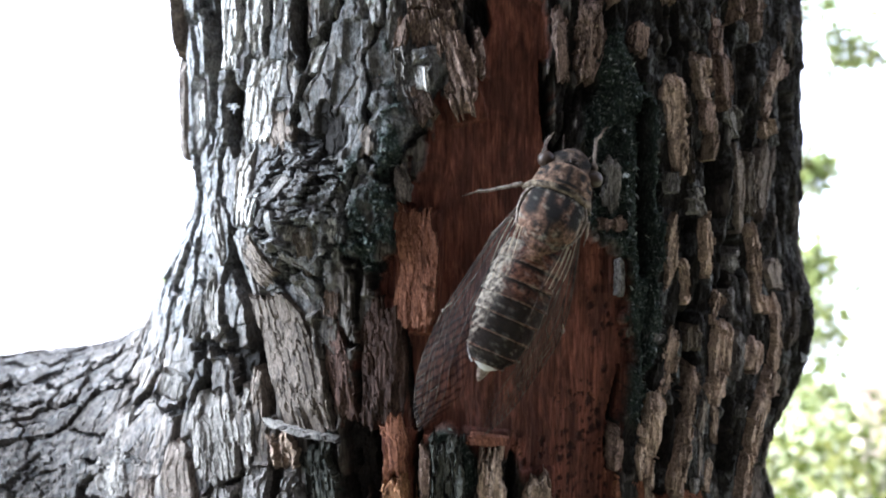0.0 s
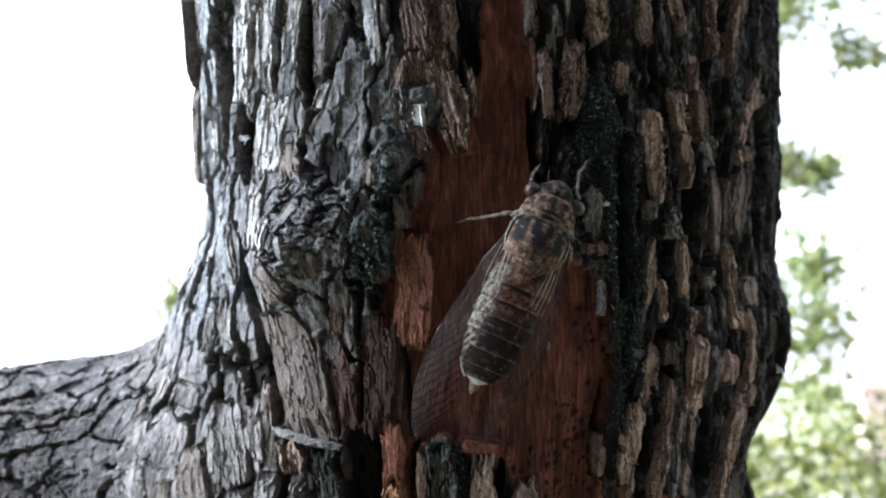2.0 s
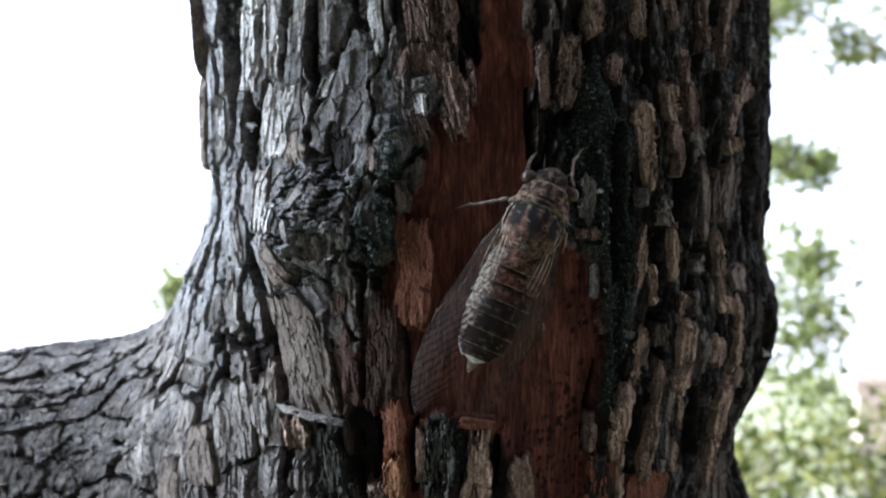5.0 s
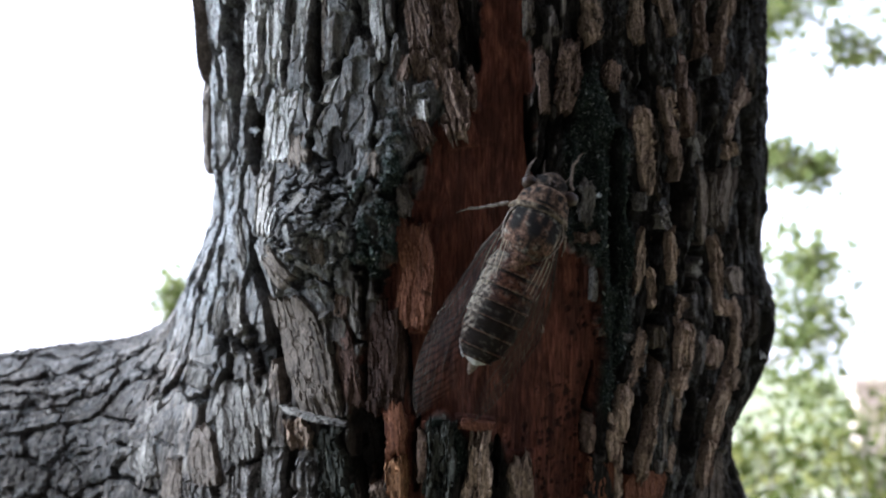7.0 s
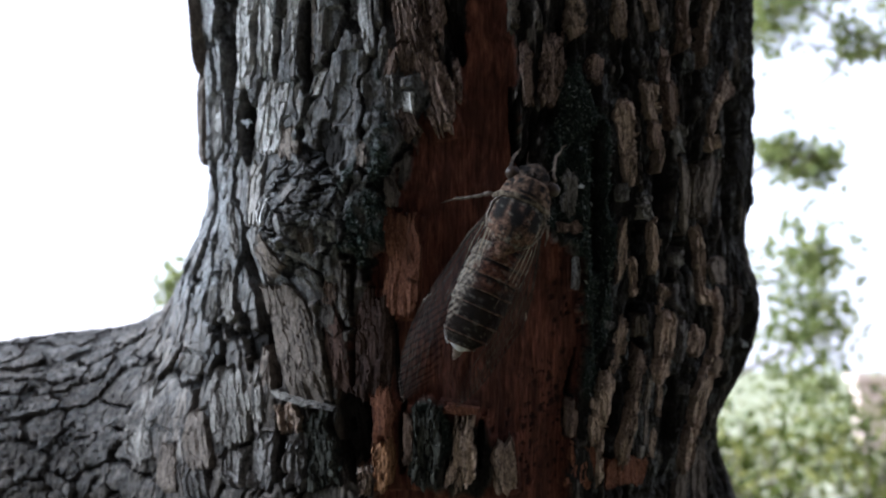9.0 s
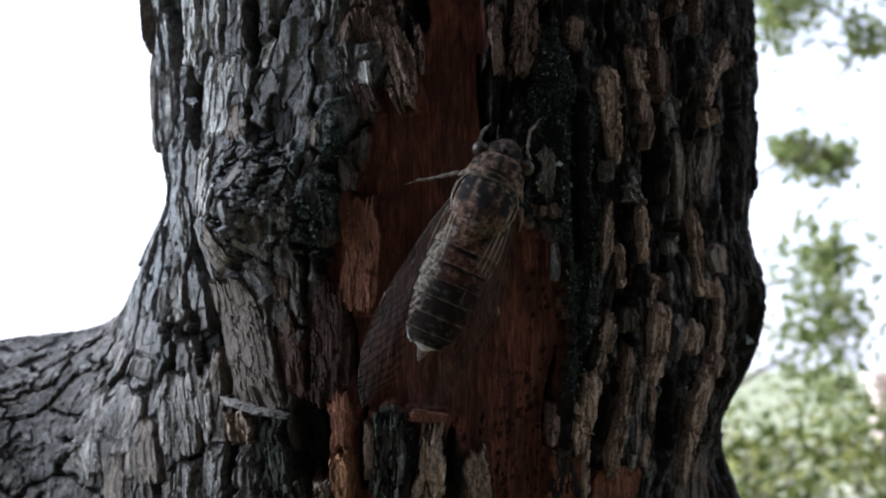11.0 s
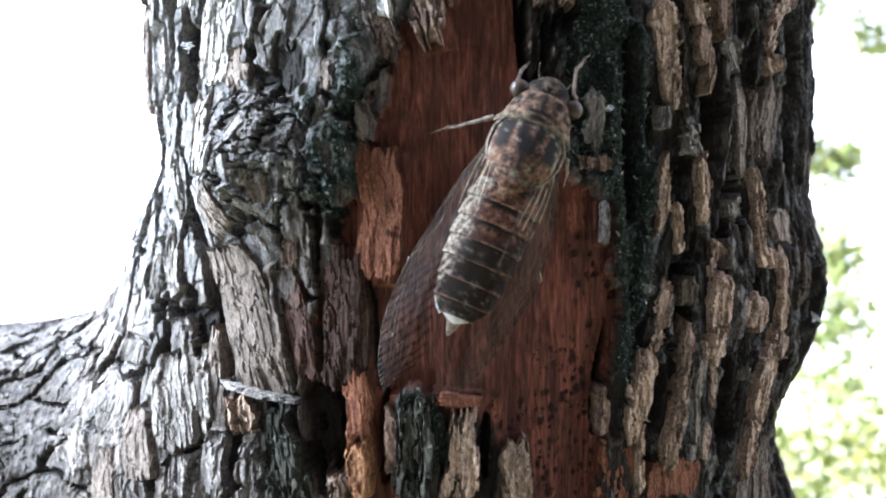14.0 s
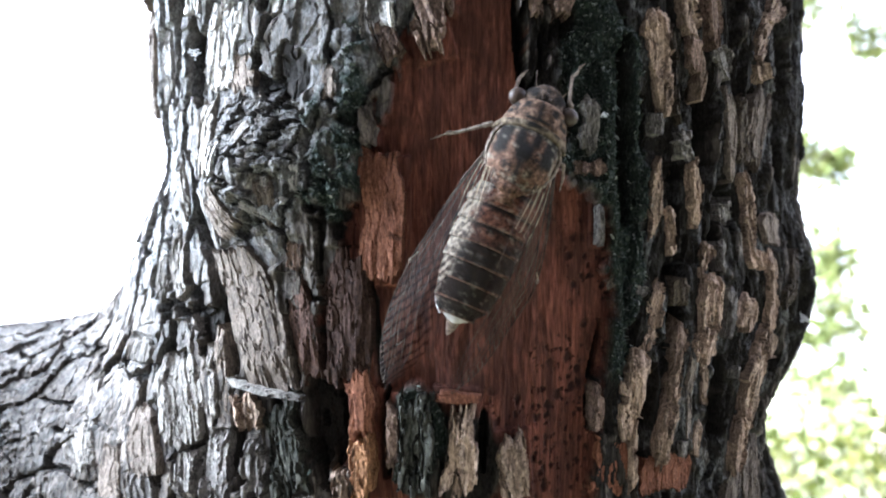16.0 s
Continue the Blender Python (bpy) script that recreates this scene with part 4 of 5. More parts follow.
def loft(name, sections, mat, mark=None, powder_sheen=None, parent=cicada, label="", n=48, sub=6, rough=0.0, sweep=0.0):
    """A body part through sections (s, half width, top, bottom), mm behind the brow."""
    s = np.array(sections, float)
    t = np.linspace(0, len(s) - 1, (len(s) - 1) * sub + 1)
    i = np.clip(np.floor(t).astype(int), 0, len(s) - 2)
    f = (t - i)[:, None]
    prev, nxt = s[np.clip(i - 1, 0, None)], s[np.clip(i + 2, None, len(s) - 1)]
    a, b = s[i], s[i + 1]
    ring = 0.5 * (2 * a + (b - prev) * f + (2 * prev - 5 * a + 4 * b - nxt) * f ** 2 + (3 * a - prev - 3 * b + nxt) * f ** 3)
    ring[:, 1] = np.maximum(ring[:, 1], 0.02)
    phi = np.linspace(0, 2 * np.pi, n, endpoint=False)
    cx, cz = np.sin(phi), np.cos(phi)
    mid, half = 0.5 * (ring[:, 2] + ring[:, 3]), 0.5 * (ring[:, 2] - ring[:, 3])
    x = ring[:, 1:2] * np.sign(cx) * np.abs(cx) ** 0.9
    z = mid[:, None] + half[:, None] * np.sign(cz) * np.abs(cz) ** 0.9
    y = -ring[:, 0:1] - sweep * (x / ring[:, 1].max()) ** 2
    k = rough * (fbm(x / 0.5, y / 0.5, z / 0.5, 7, 3) - 0.5)
    x, z = x + k * cx, z + k * cz
    attrs = dict(mark=np.zeros(x.size), powder_sheen=np.zeros(x.size))
    if mark:
        attrs["mark"] = mark(x, -y, z).ravel()
    if powder_sheen:
        attrs["powder_sheen"] = powder_sheen(x, -y, z).ravel()
    v = np.stack([x, y, z], -1).reshape(-1, 3) * MM
    rows = len(ring)
    return link_mesh(name, v, grid_faces(rows, n, wrap=True), mat, parent, label, attrs)


def tube(name, points, radii, mat, parent, label="", n=6):
    p = np.array(points, float) * MM
    r = np.broadcast_to(np.array(radii, float) * MM, len(p))
    d = np.gradient(p, axis=0)
    d /= np.linalg.norm(d, axis=1)[:, None]
    ref = np.array((0.3, 0.2, 0.93))
    a = np.cross(d, ref)
    a /= np.linalg.norm(a, axis=1)[:, None]
    b = np.cross(d, a)
    phi = np.linspace(0, 2 * np.pi, n, endpoint=False)
    v = p[:, None] + r[:, None, None] * (np.cos(phi)[None, :, None] * a[:, None] + np.sin(phi)[None, :, None] * b[:, None])
    flat = np.zeros(len(p) * n)
    return link_mesh(name, v.reshape(-1, 3), grid_faces(len(p), n, wrap=True), mat, parent, label, dict(mark=flat, powder_sheen=flat))


def ball(name, centre, radii, mat, parent, label="", n=20):
    th, ph = np.meshgrid(np.linspace(0.02, np.pi - 0.02, n), np.linspace(0, 2 * np.pi, n * 2, endpoint=False), indexing="ij")
    v = np.stack([np.sin(th) * np.cos(ph), np.sin(th) * np.sin(ph), np.cos(th)], -1) * np.array(radii) + np.array(centre)
    flat = np.zeros(th.size)
    return link_mesh(name, v.reshape(-1, 3) * MM, grid_faces(n, n * 2, wrap=True)[:, ::-1], mat, parent, label, dict(mark=flat, powder_sheen=flat))


def spots(*rows):
    def field(x, s, z):
        total = 0 * x
        for sx, ss, rx, rs in rows:
            total = total + np.exp(-(np.abs((np.abs(x) - sx) / rx) ** 3) - np.abs((s - ss) / rs) ** 3)
        return step(0.4, 0.52, total + 0.35 * (fbm(x / 0.35, s / 0.35, z, 3, 4) - 0.5))
    return field


def wedges(x, q, z):
    """The four dark wedges, the stripe and the two dots on the thorax."""
    n = 0.5 * (fbm(x / 0.4, q / 0.5, z, 3, 4) - 0.5)
    a = np.abs(x)
    inner = step(0.52, 0.4, np.abs(a - 1.0 + 0.17 * (q - 4.8)) + n) * step(8.6, 8.1, q + n)
    outer = step(0.75, 0.6, np.abs(a - 2.45 - 0.06 * (q - 6)) + n) * step(8.9, 8.3, q + 0.5 * (a - 2.4) + n)
    stripe = step(0.36, 0.26, a + 0.6 * n) * step(6.2, 6.8, q) * step(10.6, 10.2, q)
    dot = step(1.0, 0.8, np.hypot((a - 1.4) / 0.42, (q - 9.3) / 0.45) + n)
    return np.clip(inner + outer + stripe + dot, 0, 1)


loft("head", [(-0.5, 0.5, 3.4, 2.0), (-0.2, 1.4, 4.2, 1.6), (0.4, 2.2, 4.9, 1.3), (1.2, 2.6, 5.3, 1.2), (2.2, 2.8, 5.4, 1.4)], M_HEAD,
     spots((0.0, 0.9, 0.4, 0.8), (1.3, 0.9, 0.4, 0.6), (0.7, 1.8, 0.35, 0.35), (2.1, 0.7, 0.45, 0.5)), rough=0.5, sweep=0.9)
for side in (-1, 1):
    ball("eye", (2.85 * side, -1.95, 4.0), (1.0, 0.95, 0.95), M_EYE, cicada, "dark glossy compound eye")
    tube("antenna", [(1.5 * side, 0.0, 3.0), (1.9 * side, 0.9, 3.1), (2.1 * side, 1.7, 2.7)], (0.045, 0.03, 0.015), M_LEG, cicada)
for x, q in ((0, 0.9), (-0.4, 1.35), (0.4, 1.35)):
    ball("ocellus", (x, -q, 5.35), (0.16, 0.16, 0.14), M_EYE, cicada, n=8)
loft("pronotum", [(1.6, 2.5, 5.0, 1.4), (1.8, 2.9, 5.6, 1.2), (2.6, 3.2, 6.0, 1.1), (3.6, 3.5, 6.3, 1.1), (4.2, 3.7, 6.3, 1.2), (4.5, 3.6, 5.9, 1.5)], M_COLLAR,
     spots((0.0, 2.9, 0.5, 1.1), (1.75, 2.5, 0.16, 0.55), (1.3, 2.6, 0.12, 0.4), (2.4, 3.1, 0.14, 0.5), (3.0, 2.6, 0.5, 0.5), (0.8, 3.9, 0.7, 0.16), (2.9, 3.7, 0.3, 0.3)), rough=0.3, sweep=0.9)
loft("pronotum_collar", [(4.1, 3.6, 6.1, 1.3), (4.3, 3.85, 6.4, 1.2), (4.7, 4.0, 6.4, 1.3), (5.0, 4.1, 6.1, 1.5), (5.1, 3.9, 5.6, 1.8)], M_RIM,
     spots((0.3, 4.5, 0.5, 0.3), (2.6, 4.6, 0.4, 0.2)), rough=0.25, sweep=0.8)
loft("mesonotum", [(4.6, 3.3, 5.4, 1.2), (5.2, 3.6, 6.3, 1.1), (6.8, 3.75, 7.0, 1.0), (8.6, 3.6, 7.3, 1.0), (10.0, 3.0, 7.0, 1.1), (11.0, 2.0, 6.4, 1.4), (11.5, 1.3, 5.8, 1.8)], M_BACK,
     wedges, lambda x, q, z: np.clip(0.75 * step(0.56, 0.68, fbm(x / 0.5, q / 0.6, z, 33, 4) + 0.3 * step(6.2, 4.8, q) + 0.3 * step(2.8, 3.6, np.abs(x)) + 0.2 * step(9.6, 10.8, q) - 0.1), 0, 1), rough=0.3, sweep=0.3)
for side in (-1, 1):
    tube("side_ridge", [(3.1 * side, -5.4, 5.4), (3.72 * side, -6.6, 5.2), (3.7 * side, -8.2, 5.2), (3.2 * side, -9.8, 5.3)], (0.12, 0.2, 0.2, 0.12), M_LEG, cicada, "pale ridge along the thorax")
loft("scutellar_cross", [(10.8, 0.9, 6.9, 5.0), (11.4, 1.5, 7.0, 5.0), (12.1, 0.9, 6.6, 4.6), (12.9, 1.7, 6.2, 4.4), (13.4, 1.5, 5.6, 4.2)], M_BACK, n=28, rough=0.6)
ABDOMEN = [(11.4, 3.4, 5.4), (13.4, 3.7, 5.9), (15.5, 3.8, 6.1), (17.6, 3.8, 6.1), (19.7, 3.7, 5.9), (21.8, 3.45, 5.5), (23.9, 3.0, 4.9), (25.5, 2.1, 4.05)]
# Waxy bloom, made heavier on the left flank to colour in the side light.
for (s0, w0, t0), (s1, w1, t1) in zip(ABDOMEN, ABDOMEN[1:]):
    loft("abdomen_segment", [(s0 - 0.15, w0 * 0.92, t0 - 0.35, 1.0), (s0 + 0.15, w0 * 0.965, t0 - 0.1, 0.8), (s1 - 0.5, w1 * 1.02, t1 + 0.12, 0.8), (s1 - 0.05, w1 * 1.035, t1 + 0.16, 0.8), (s1 + 0.1, w1 * 0.95, t1 - 0.25, 1.0)], M_BELLY,
         lambda x, q, z, e=s1: 0.95 * np.clip(step(0.0, 0.05, (e - q) / 2.1) * step(16.5, 18.8, q + 0.5 * np.abs(x) + 1.5 * (fbm(x / 0.8, q / 0.8, z, 23, 4) - 0.5)) + step(0.6, 0.8, (e - q) / 2.1 + 0.3 * (fbm(x / 0.5, q / 0.4, z, 27, 3) - 0.5)), 0, 1),
         lambda x, q, z, e=s1: np.clip(0.95 * step(0.42, 0.72, 0.8 * step(-0.5, -2.8, x) + 0.35 * step(2.2, 3.5, x) + 1.0 * (fbm(x / 0.6, q / 0.8, z, 9, 4) - 0.5) - 0.35 * step(18, 24, q)) + 0.18 * step(0.05, 0.02, (e - q) / 2.1) + 0.3 * step(0.6, 0.68, fbm(x / 0.4, q / 0.4, z, 19, 3)), 0, 1), rough=0.3, sweep=0.25)
loft("tail_margin", [(25.3, 1.6, 3.7, 1.0), (25.65, 1.65, 3.85, 1.0), (25.95, 1.2, 3.5, 1.1), (26.25, 0.7, 3.1, 1.2), (26.4, 0.45, 2.9, 1.4)], M_TAIL, n=32, label="white hind margin of the abdomen")
loft("tail_tip", [(26.2, 0.75, 3.0, 1.3), (26.8, 0.6, 2.7, 1.3), (27.5, 0.35, 2.3, 1.4), (27.9, 0.1, 2.0, 1.6)], M_LEG, n=20, rough=0.2)


tube("hind_rim", [(-3.0, -23.4, 2.6), (-2.75, -24.4, 2.9), (-2.2, -25.3, 3.2), (-1.6, -25.9, 3.3)], (0.06, 0.14, 0.16, 0.12), M_TAIL, cicada, "white rim of the last segment")


# wings: across (0 outer edge, 1 inner edge) and along (0 root, 1 tip)
def spline(t, knots):
    k = np.array(knots, float)
    x = np.linspace(0, 1, len(k))
    t = np.asarray(t, float)
    i = np.clip((t * (len(k) - 1)).astype(int), 0, len(k) - 2)
    f = (t - x[i]) * (len(k) - 1)
    p0, p1, p2, p3 = k[np.clip(i - 1, 0, None)], k[i], k[i + 1], k[np.clip(i + 2, None, len(k) - 1)]
    f = f[..., None]
    return 0.5 * (2 * p1 + (p2 - p0) * f + (2 * p0 - 5 * p1 + 4 * p2 - p3) * f ** 2 + (3 * p1 - p0 - 3 * p2 + p3) * f ** 3)


OUTER = [(3.5, 7.0, 3.2), (4.9, 12.0, 2.9), (6.0, 17.5, 2.3), (6.9, 23.5, 1.7), (6.8, 29.0, 1.3), (5.6, 33.5, 1.3), (3.9, 36.0, 1.6)]
INNER = [(2.6, 7.4, 5.4), (1.6, 10.5, 6.9), (1.4, 14.5, 7.0), (2.2, 19.5, 6.3), (2.3, 25.0, 5.1), (1.5, 30.5, 3.0), (3.9, 36.0, 1.6)]


OUTER_FOLDED = [(3.5, 6.6, 3.2), (4.8, 11.0, 2.9), (6.0, 15.5, 2.4), (6.6, 20.0, 1.8), (5.8, 25.0, 1.4), (4.7, 30.0, 1.3), (2.8, 34.0, 1.5)]
INNER_FOLDED = [(2.6, 7.0, 5.4), (1.8, 10.0, 6.8), (1.5, 14.0, 7.0), (1.9, 18.5, 6.5), (1.7, 23.5, 5.3), (1.2, 29.0, 3.4), (2.8, 34.0, 1.5)]


def wing_point(a, t, side, spread):
    a, t = np.asarray(a, float), np.asarray(t, float)
    o, i = (spline(t, OUTER), spline(t, INNER)) if spread else (spline(t, OUTER_FOLDED), spline(t, INNER_FOLDED))
    p = o + (i - o) * a[..., None]
    bow = 4 * a * (1 - a) * np.sin(np.pi * np.clip(t, 0, 1)) * 0.6
    ripple = 0.03 * np.sin(a * 25 + 5 * t) + 0.05 * np.sin(75 * t + 9 * a) * step(0.5, 0.7, t)
    return np.stack([side * p[..., 0], -p[..., 1], p[..., 2] + bow + ripple], -1)


VEINS_AND_BANDS = [
    [(0.02, 0.0), (0.0, 0.2), (0.0, 0.45), (0.0, 0.7), (0.0, 0.9), (0.3, 0.995)],
    [(0.15, 0.02), (0.06, 0.2), (0.08, 0.42), (0.15, 0.6), (0.17, 0.8), (0.1, 0.93)],
    [(0.3, 0.02), (0.2, 0.15), (0.22, 0.32), (0.3, 0.5), (0.34, 0.7), (0.3, 0.93)],
    [(0.22, 0.32), (0.16, 0.45), (0.24, 0.6), (0.26, 0.8), (0.2, 0.95)],
    [(0.5, 0.02), (0.42, 0.15), (0.42, 0.3), (0.48, 0.45), (0.5, 0.65), (0.47, 0.92)],
    [(0.42, 0.3), (0.55, 0.42), (0.64, 0.55), (0.66, 0.75), (0.62, 0.93)],
    [(0.7, 0.02), (0.62, 0.12), (0.66, 0.28), (0.72, 0.36)],
    [(0.9, 0.02), (0.84, 0.12), (0.86, 0.25), (0.94, 0.4), (1.0, 0.55)],
    [(0.15, 0.6), (0.24, 0.58)], [(0.3, 0.52), (0.48, 0.5)], [(0.5, 0.6), (0.64, 0.58)], [(0.64, 0.66), (0.82, 0.66)],
    [(0.2, 0.74), (0.34, 0.72)], [(0.34, 0.78), (0.5, 0.76)], [(0.0, 0.45), (0.08, 0.43)],
]


# Short bars by the tip stand for ripple reflections, drawn as extra tubes.
VEINS_AND_BANDS += [[(0.0, 0.62 + 0.025 * k), (0.16, 0.6 + 0.025 * k)] for k in range(14)]
VEINS_AND_BANDS += [[(0.2 + 0.16 * k, 0.02), (0.3 + 0.15 * k, 0.2), (0.5 + 0.12 * k, 0.36)] for k in range(4)]


def wing(side, spread):
    a, t = np.meshgrid(np.linspace(0, 1, 40), np.linspace(0, 0.998, 150), indexing="ij")
    # Dark bands put the rippled membrane's reflections into its tint.
    reflection_bands = step(0.2, 0.7, np.sin(150 * (t + 0.1 * a + 0.02 * (fbm(a * 9, t * 9, 0, 41, 3) - 0.5)))) * step(0.42, 0.55, t) * (1 - 0.35 * a) * (1.0 if spread else 0.3) + 0.12
    ob = link_mesh("forewing", wing_point(a, t, side, spread).reshape(-1, 3) * MM, grid_faces(40, 150), M_WING, cicada, "clear membranous forewing", dict(reflection_bands=reflection_bands))
    for line in VEINS_AND_BANDS:
        k = np.array(line)
        n = 40 if len(k) > 2 else 8
        q = spline(np.linspace(0, 1, n), k)
        p = wing_point(np.clip(q[:, 0], 0, 1), np.clip(q[:, 1], 0, 0.998), side, spread)
        thick = 0.105 if k[0, 1] == 0.0 and k[0, 0] < 0.5 else 0.075
        tube("vein_or_band", p + np.array((0, 0, 0.02)), np.linspace(thick, 0.022, n), M_VEIN if k[-1, 1] < 0.45 else M_DARK_VEIN, ob, n=5)
    ball("node", tuple(wing_point(0.0, 0.46, side, spread)), (0.24, 0.3, 0.24), M_LEG, ob, "pale node on the wing edge", n=8)
    return ob


wing(-1, True)
wing(1, False)


def leg(points, thick=1.0):
    """A jointed leg: a stout thigh, a knee, a thin shin and a foot that grips the bark."""
    k = np.array(points, float)
    run = np.concatenate([[0], np.cumsum(np.linalg.norm(np.diff(k, axis=0), axis=1))])
    t = np.linspace(0, 1, 44)
    p = np.stack([np.interp(t * run[-1], run, k[:, c]) for c in range(3)], -1)
    p[1:-1] = 0.25 * p[:-2] + 0.5 * p[1:-1] + 0.25 * p[2:]
    joint = np.min(np.abs(t[:, None] * run[-1] - run[None, 1:-1]), axis=1)
    r = np.interp(t, (0, 0.3, 0.75, 0.8, 1), (0.27, 0.22, 0.17, 0.11, 0.08)) * thick + 0.06 * np.exp(-(joint / 0.3) ** 2) + 0.02 * np.sin(37 * t)
    return tube("leg", p, r, M_LEG, cicada, n=10)


leg([(-3.3, -5.8, 2.6), (-4.3, -5.4, 3.2), (-4.9, -5.8, 3.0), (-7.6, -7.5, 1.5), (-8.4, -7.8, 1.1), (-10.0, -9.1, 0.5)])
leg([(2.3, -1.5, 2.0), (2.8, -0.5, 2.6), (2.35, -0.15, 2.5), (1.6, 2.7, 1.6), (2.0, 3.5, 1.1), (2.0, 4.2, 0.7), (2.4, 4.9, 0.35)], 0.9)
leg([(-2.8, -1.4, 2.0), (-3.4, -0.9, 2.5), (-3.55, 0.3, 1.9), (-3.4, 0.9, 1.4), (-3.1, 2.0, 0.4)], 0.9)
leg([(3.4, -6.4, 2.2), (4.4, -6.5, 2.2), (4.9, -7.6, 1.2), (5.2, -9.0, 0.4)], 0.8)
leg([(-3.0, -9.0, 1.6), (-4.2, -9.6, 2.0), (-5.0, -11.6, 1.2), (-5.4, -13.6, 0.4)], 0.7)

# ---- ground and distance ----
def ground_material():
    m, nt, b = material("dry_grass_ground", 0.9, 0.2)
    big = noise_of(nt, 0.9, (1, 1, 1), 4, 0.6)
    fine = noise_of(nt, 14, (1, 1, 1), 6, 0.7)
    c = ramp(nt, big, [(0.36, (0.04, 0.06, 0.02)), (0.5, (0.11, 0.11, 0.055)), (0.64, (0.3, 0.27, 0.22))])
    c = mix(nt, ramp(nt, fine, [(0.35, (0, 0, 0)), (0.7, (1, 1, 1))]), c, mix(nt, 0.5, c, (0.4, 0.38, 0.2)))
    nt.links.new(c, b.inputs["Base Color"])
    bump(nt, b, fine, 0.6, 0.04)
    return m


def build_ground():
    t = np.linspace(-1, 1, 160)
    g = np.sign(t) * (np.abs(t) * 6 + 600 * np.abs(t) ** 6)
    x, y = np.meshgrid(g, g, indexing="ij")
    z = 0.12 * (fbm(x / 2 + 50, y / 2 + 50, 0, 3, 3) - 0.5) * step(300, 20, np.hypot(x, y))
    ob = link_mesh("ground", np.stack([x, y, z], -1).reshape(-1, 3), grid_faces(160, 160)[:, ::-1], ground_material())
    tagged(ob, "sunlit ground of patchy grass and pale soil", "ground", kind="structure")


build_ground()


def leaf_material(name, a, b_, c_):
    m, nt, b = material(name, 0.6, 0.12)
    g = nt.nodes.new("ShaderNodeNewGeometry")
    c = ramp(nt, g.outputs["Random Per Island"], [(0.0, a), (0.55, b_), (1.0, c_)])
    nt.links.new(c, b.inputs["Base Color"])
    tr = nt.nodes.new("ShaderNodeBsdfTranslucent")
    nt.links.new(c, tr.inputs[0])
    mx = nt.nodes.new("ShaderNodeMixShader")
    mx.inputs[0].default_value = 0.45
    nt.links.new(b.outputs[0], mx.inputs[1])
    nt.links.new(tr.outputs[0], mx.inputs[2])
    nt.links.new(mx.outputs[0], nt.nodes["Material Output"].inputs[0])
    return m


M_LEAF = leaf_material("green_leaf", (0.08, 0.098, 0.028), (0.15, 0.172, 0.056), (0.27, 0.275, 0.105))
M_SHRUB = leaf_material("shrub_leaf", (0.024, 0.032, 0.005), (0.07, 0.08, 0.014), (0.24, 0.22, 0.07))
M_TWIG, _nt, _b = material("twig_bark", 0.85, 0.2)
_nt.links.new(ramp(_nt, noise_of(_nt, 60, (1, 1, 0.3)), [(0.35, (0.05, 0.04, 0.032)), (0.65, (0.16, 0.13, 0.1))]), _b.inputs["Base Color"])


def leaves(name, parent, centres, count, spread, size, mat, seed, label=""):
    rng = np.random.default_rng(seed)
    c = np.array(centres, float)
    pick = rng.integers(0, len(c), count)
    p = c[pick, :3] + rng.normal(0, 1, (count, 3)) * c[pick, 3:4] * np.array(spread)
    d = rng.normal(0, 1, (count, 3)) + np.array((0, 0, -0.4))
    d /= np.linalg.norm(d, axis=1)[:, None]
    s = np.cross(d, rng.normal(0, 1, (count, 3)))
    s /= np.linalg.norm(s, axis=1)[:, None]
    f = np.cross(d, s)
    length = size * rng.uniform(0.6, 1.3, count)[:, None]
    w = length * 0.27
    v = np.stack([p, p + d * length * 0.4 + s * w + f * w * 0.4, p + d * length, p + d * length * 0.4 - s * w + f * w * 0.4], 1).reshape(-1, 3)
    i = np.arange(count)[:, None] * 4
    tris = np.concatenate([i + np.array([[0, 1, 2]]), i + np.array([[0, 2, 3]])])
    ob = link_mesh(name, v, tris, mat, parent, label, smooth=False)
    ob["kind"] = "stuff"
    return ob


def stem(name, points, r0, r1, parent, n=9):
    q = spline(np.linspace(0, 1, 26), points)
    return tube(name, q / MM, np.linspace(r0, r1, 26) / MM, M_TWIG, parent, n=n)


def far_tree(label, trunk, limbs, clumps, count, seed, size=0.085):
    ob = tagged(new("background_tree"), label, "tree")
    stem("trunk", trunk, 0.07, 0.02, ob)
    for l in limbs:
        stem("limb", l, 0.022, 0.006, ob, 6)
    leaves("crown", ob, clumps, count, (1, 1, 1), size, M_LEAF, seed)
    return ob


far_tree("slender leafy tree against the bright sky", [(1.6, 5.2, -0.1), (1.62, 5.2, 0.8), (1.66, 5.25, 1.7), (1.7, 5.2, 2.6), (1.75, 5.2, 3.4)],
         [[(1.65, 5.25, 1.4), (2.0, 5.2, 1.8), (2.4, 5.1, 1.95)], [(1.7, 5.2, 2.3), (2.2, 5.1, 2.7), (2.7, 5.1, 2.85)], [(1.63, 5.2, 1.0), (2.2, 5.1, 1.35), (2.62, 5.1, 1.5)]],
         [(2.6, 5.2, 2.83, 0.13), (2.75, 5.2, 2.8, 0.08), (2.45, 5.2, 2.9, 0.06), (2.55, 5.2, 2.15, 0.16), (2.7, 5.2, 2.1, 0.1), (2.5, 5.2, 1.75, 0.18), (2.65, 5.2, 1.7, 0.12), (2.47, 5.2, 1.4, 0.17), (2.6, 5.2, 1.2, 0.16)], 1900, 21)
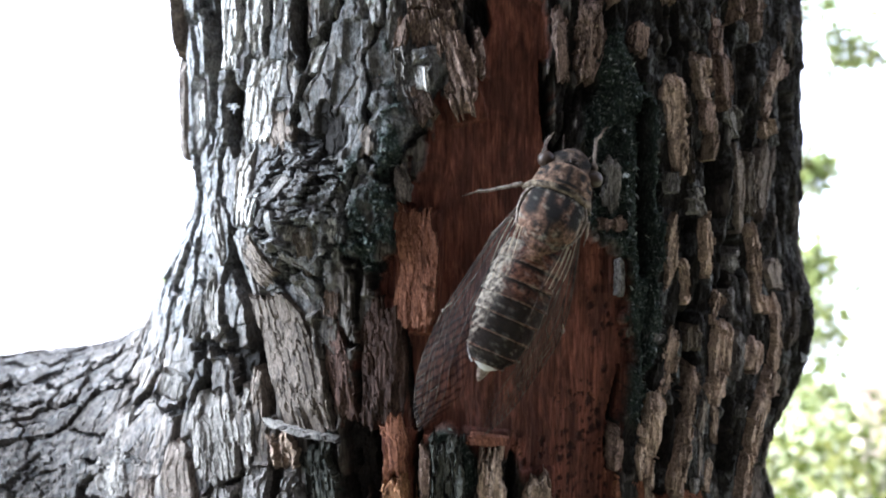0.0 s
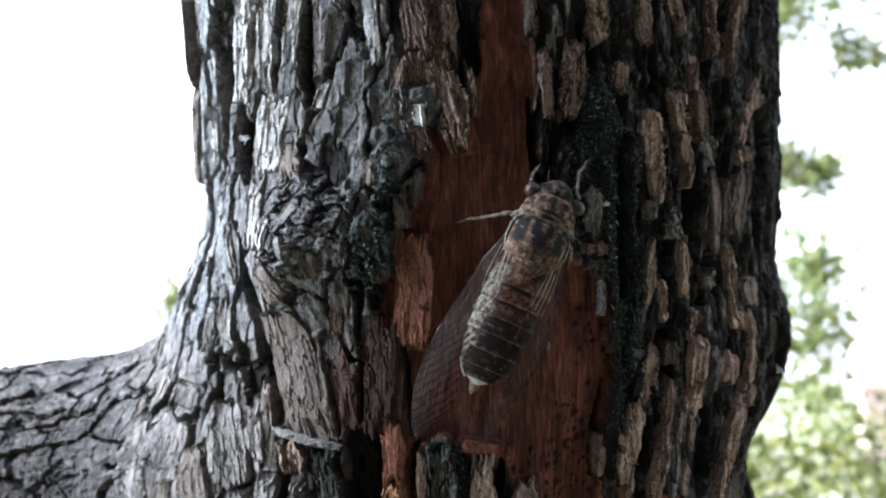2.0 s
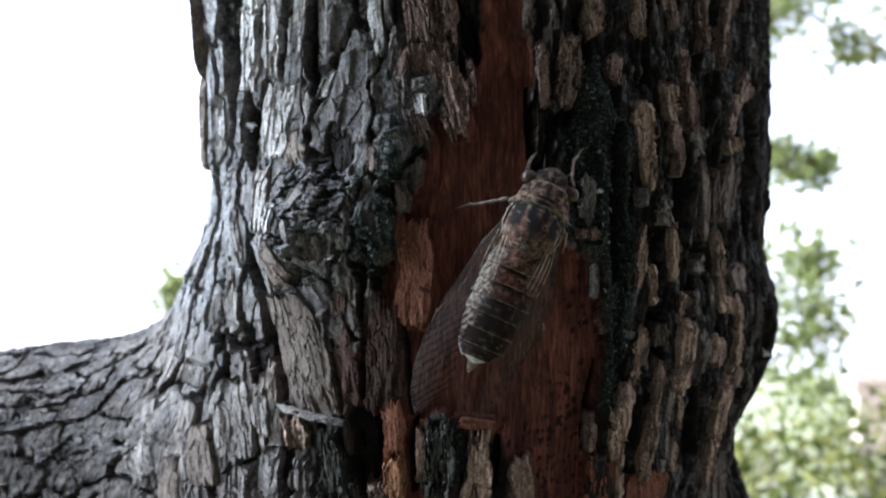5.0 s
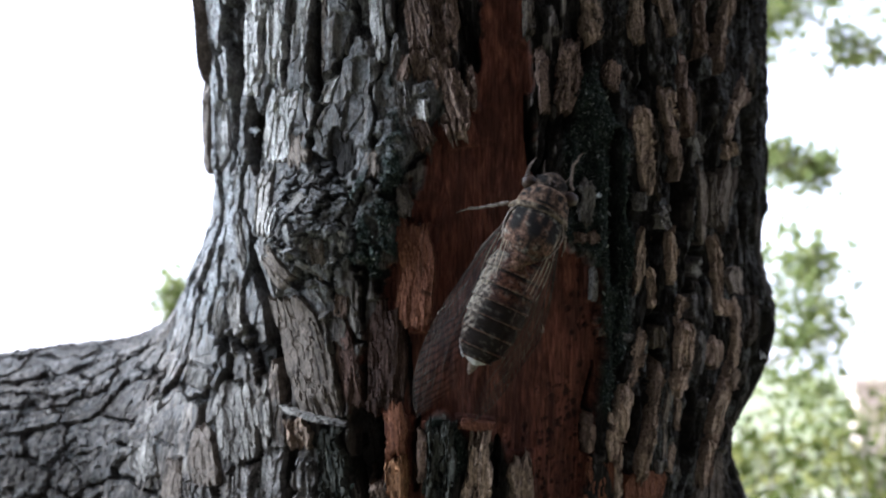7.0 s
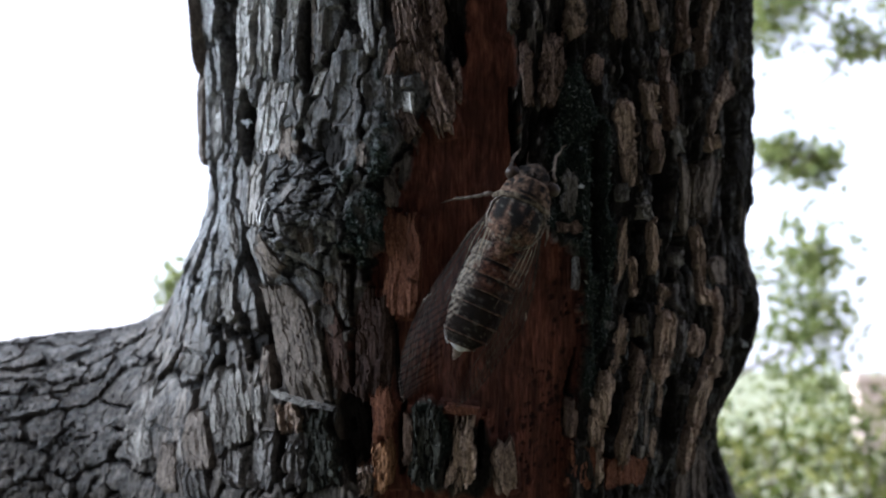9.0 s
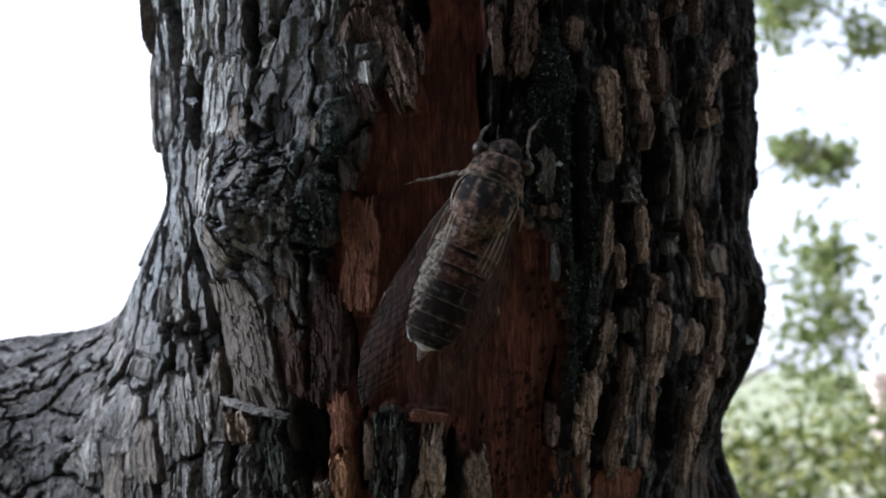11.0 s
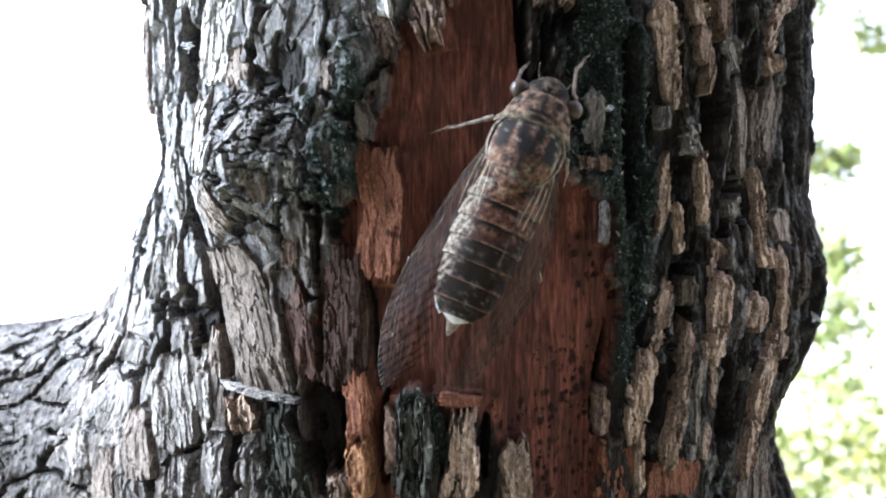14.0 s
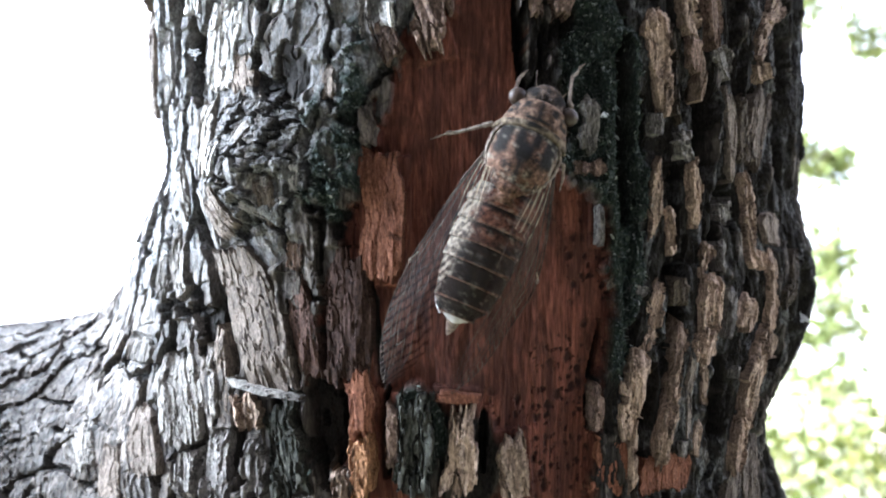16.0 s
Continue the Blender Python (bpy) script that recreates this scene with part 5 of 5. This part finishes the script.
far_tree("leafy tree with long thin drooping twigs", [(5.2, 5.6, -0.1), (5.1, 5.6, 1.6), (4.8, 5.5, 3.0), (4.3, 5.5, 3.8), (3.8, 5.4, 4.4)],
         [[(4.7, 5.5, 3.3), (3.8, 5.3, 3.62), (3.0, 5.2, 3.68), (2.2, 5.0, 3.72)], [(3.4, 5.2, 3.65), (2.9, 5.1, 3.85), (2.4, 5.0, 4.1)], [(3.0, 5.2, 3.68), (2.9, 5.2, 3.5), (2.75, 5.2, 3.4)]],
         [(2.45, 5.0, 4.0, 0.16), (2.7, 5.1, 4.15, 0.2), (2.3, 5.0, 3.8, 0.12), (3.0, 5.1, 3.7, 0.1), (3.1, 5.1, 4.3, 0.25), (3.6, 5.3, 4.5, 0.35), (2.1, 5.0, 4.3, 0.2)], 1500, 22)
far_tree("small leafy tree with sparse thin limbs", [(-0.6, 5.0, -0.1), (-0.62, 5.0, 0.8), (-0.7, 5.0, 1.5), (-0.7, 5.0, 2.2)],
         [[(-0.7, 5.0, 1.4), (-1.2, 5.0, 1.75), (-1.84, 5.0, 1.86)], [(-0.7, 5.0, 1.9), (-0.4, 5.0, 2.2), (-0.2, 5.0, 2.4)]],
         [(-1.86, 5.0, 1.85, 0.07), (-1.82, 5.0, 1.72, 0.05), (-1.3, 5.0, 1.9, 0.12), (-0.7, 5.0, 2.2, 0.25), (-0.3, 5.0, 2.3, 0.2)], 700, 23)


def shrub(x, y, h, r, seed):
    ob = tagged(new("shrub"), "loose green shrub with pale sunlit leaves", "shrub", "garden shrubs")
    rng = np.random.default_rng(seed)
    tips = []
    for k in range(6):
        a = k * 1.05 + rng.uniform(0, 0.6)
        tip = (x + r * 0.7 * math.cos(a), y + r * 0.5 * math.sin(a), h * rng.uniform(0.6, 0.95))
        tips.append((*tip, r * 0.33))
        tips.append((0.5 * (x + tip[0]), 0.5 * (y + tip[1]), 0.55 * tip[2], r * 0.35))
        stem("stem", [(x, y, -0.05), (x + 0.3 * (tip[0] - x), y + 0.3 * (tip[1] - y), 0.5 * tip[2]), tip], 0.012, 0.004, ob, 5)
    leaves("foliage", ob, tips, 300, (1, 1, 0.8), 0.095, M_SHRUB, seed)


for k, (x, y, h, r) in enumerate([(2.1, 4.9, 0.95, 0.5), (2.9, 5.2, 1.05, 0.55), (2.5, 6.3, 0.9, 0.6), (3.6, 6.4, 1.0, 0.6), (3.4, 7.8, 0.9, 0.7), (4.6, 8.0, 1.0, 0.7)]):
    shrub(x, y, h, r, 40 + k)


def build_wall():
    m, nt, b = material("pink_plaster", 0.9, 0.2)
    nt.links.new(ramp(nt, noise_of(nt, 3, (1, 1, 1), 6, 0.65), [(0.3, (0.42, 0.3, 0.26)), (0.7, (0.6, 0.46, 0.4))]), b.inputs["Base Color"])
    ob = new("garden_wall")
    tagged(ob, "low pinkish plastered garden wall with coping", "wall")
    for name, x0, x1, y0, y1, z0, z1 in (("wall_body", 6.7, 16, 12.0, 12.3, -0.1, 1.12), ("coping", 6.64, 16.05, 11.94, 12.36, 1.12, 1.24)):
        bm = bmesh.new()
        bmesh.ops.create_cube(bm, size=1.0)
        bmesh.ops.transform(bm, matrix=Matrix.Translation(((x0 + x1) / 2, (y0 + y1) / 2, (z0 + z1) / 2)) @ Matrix.Diagonal((x1 - x0, y1 - y0, z1 - z0, 1)), verts=bm.verts)
        bmesh.ops.bevel(bm, geom=bm.edges[:], offset=0.015, segments=2, affect="EDGES")
        me = bpy.data.meshes.new(name)
        bm.to_mesh(me)
        bm.free()
        me.materials.append(m)
        part = new(name, me)
        part.parent = ob


build_wall()


# Unseen dark panel behind the camera, added to cut the light from the front.
def build_light_block():
    m, nt, b = material("dark_panel", 0.9, 0.1)
    nt.links.new(ramp(nt, noise_of(nt, 5, (1, 1, 1), 6, 0.65), [(0.3, (0.025, 0.023, 0.02)), (0.7, (0.05, 0.045, 0.04))]), b.inputs["Base Color"])
    bm = bmesh.new()
    bmesh.ops.create_cube(bm, size=1.0)
    bmesh.ops.transform(bm, matrix=Matrix.Translation((-0.55, -0.8, 1.9)) @ Matrix.Diagonal((4.3, 0.3, 4.0, 1)), verts=bm.verts)
    bmesh.ops.bevel(bm, geom=bm.edges[:], offset=0.01, segments=2, affect="EDGES")
    me = bpy.data.meshes.new("light_block")
    bm.to_mesh(me)
    bm.free()
    me.materials.append(m)
    tagged(new("light_block", me), "unseen dark panel added to block light from the front", "wall", kind="structure")


build_light_block()


def motions():
    """Nothing in the place moves but the camera."""


motions()
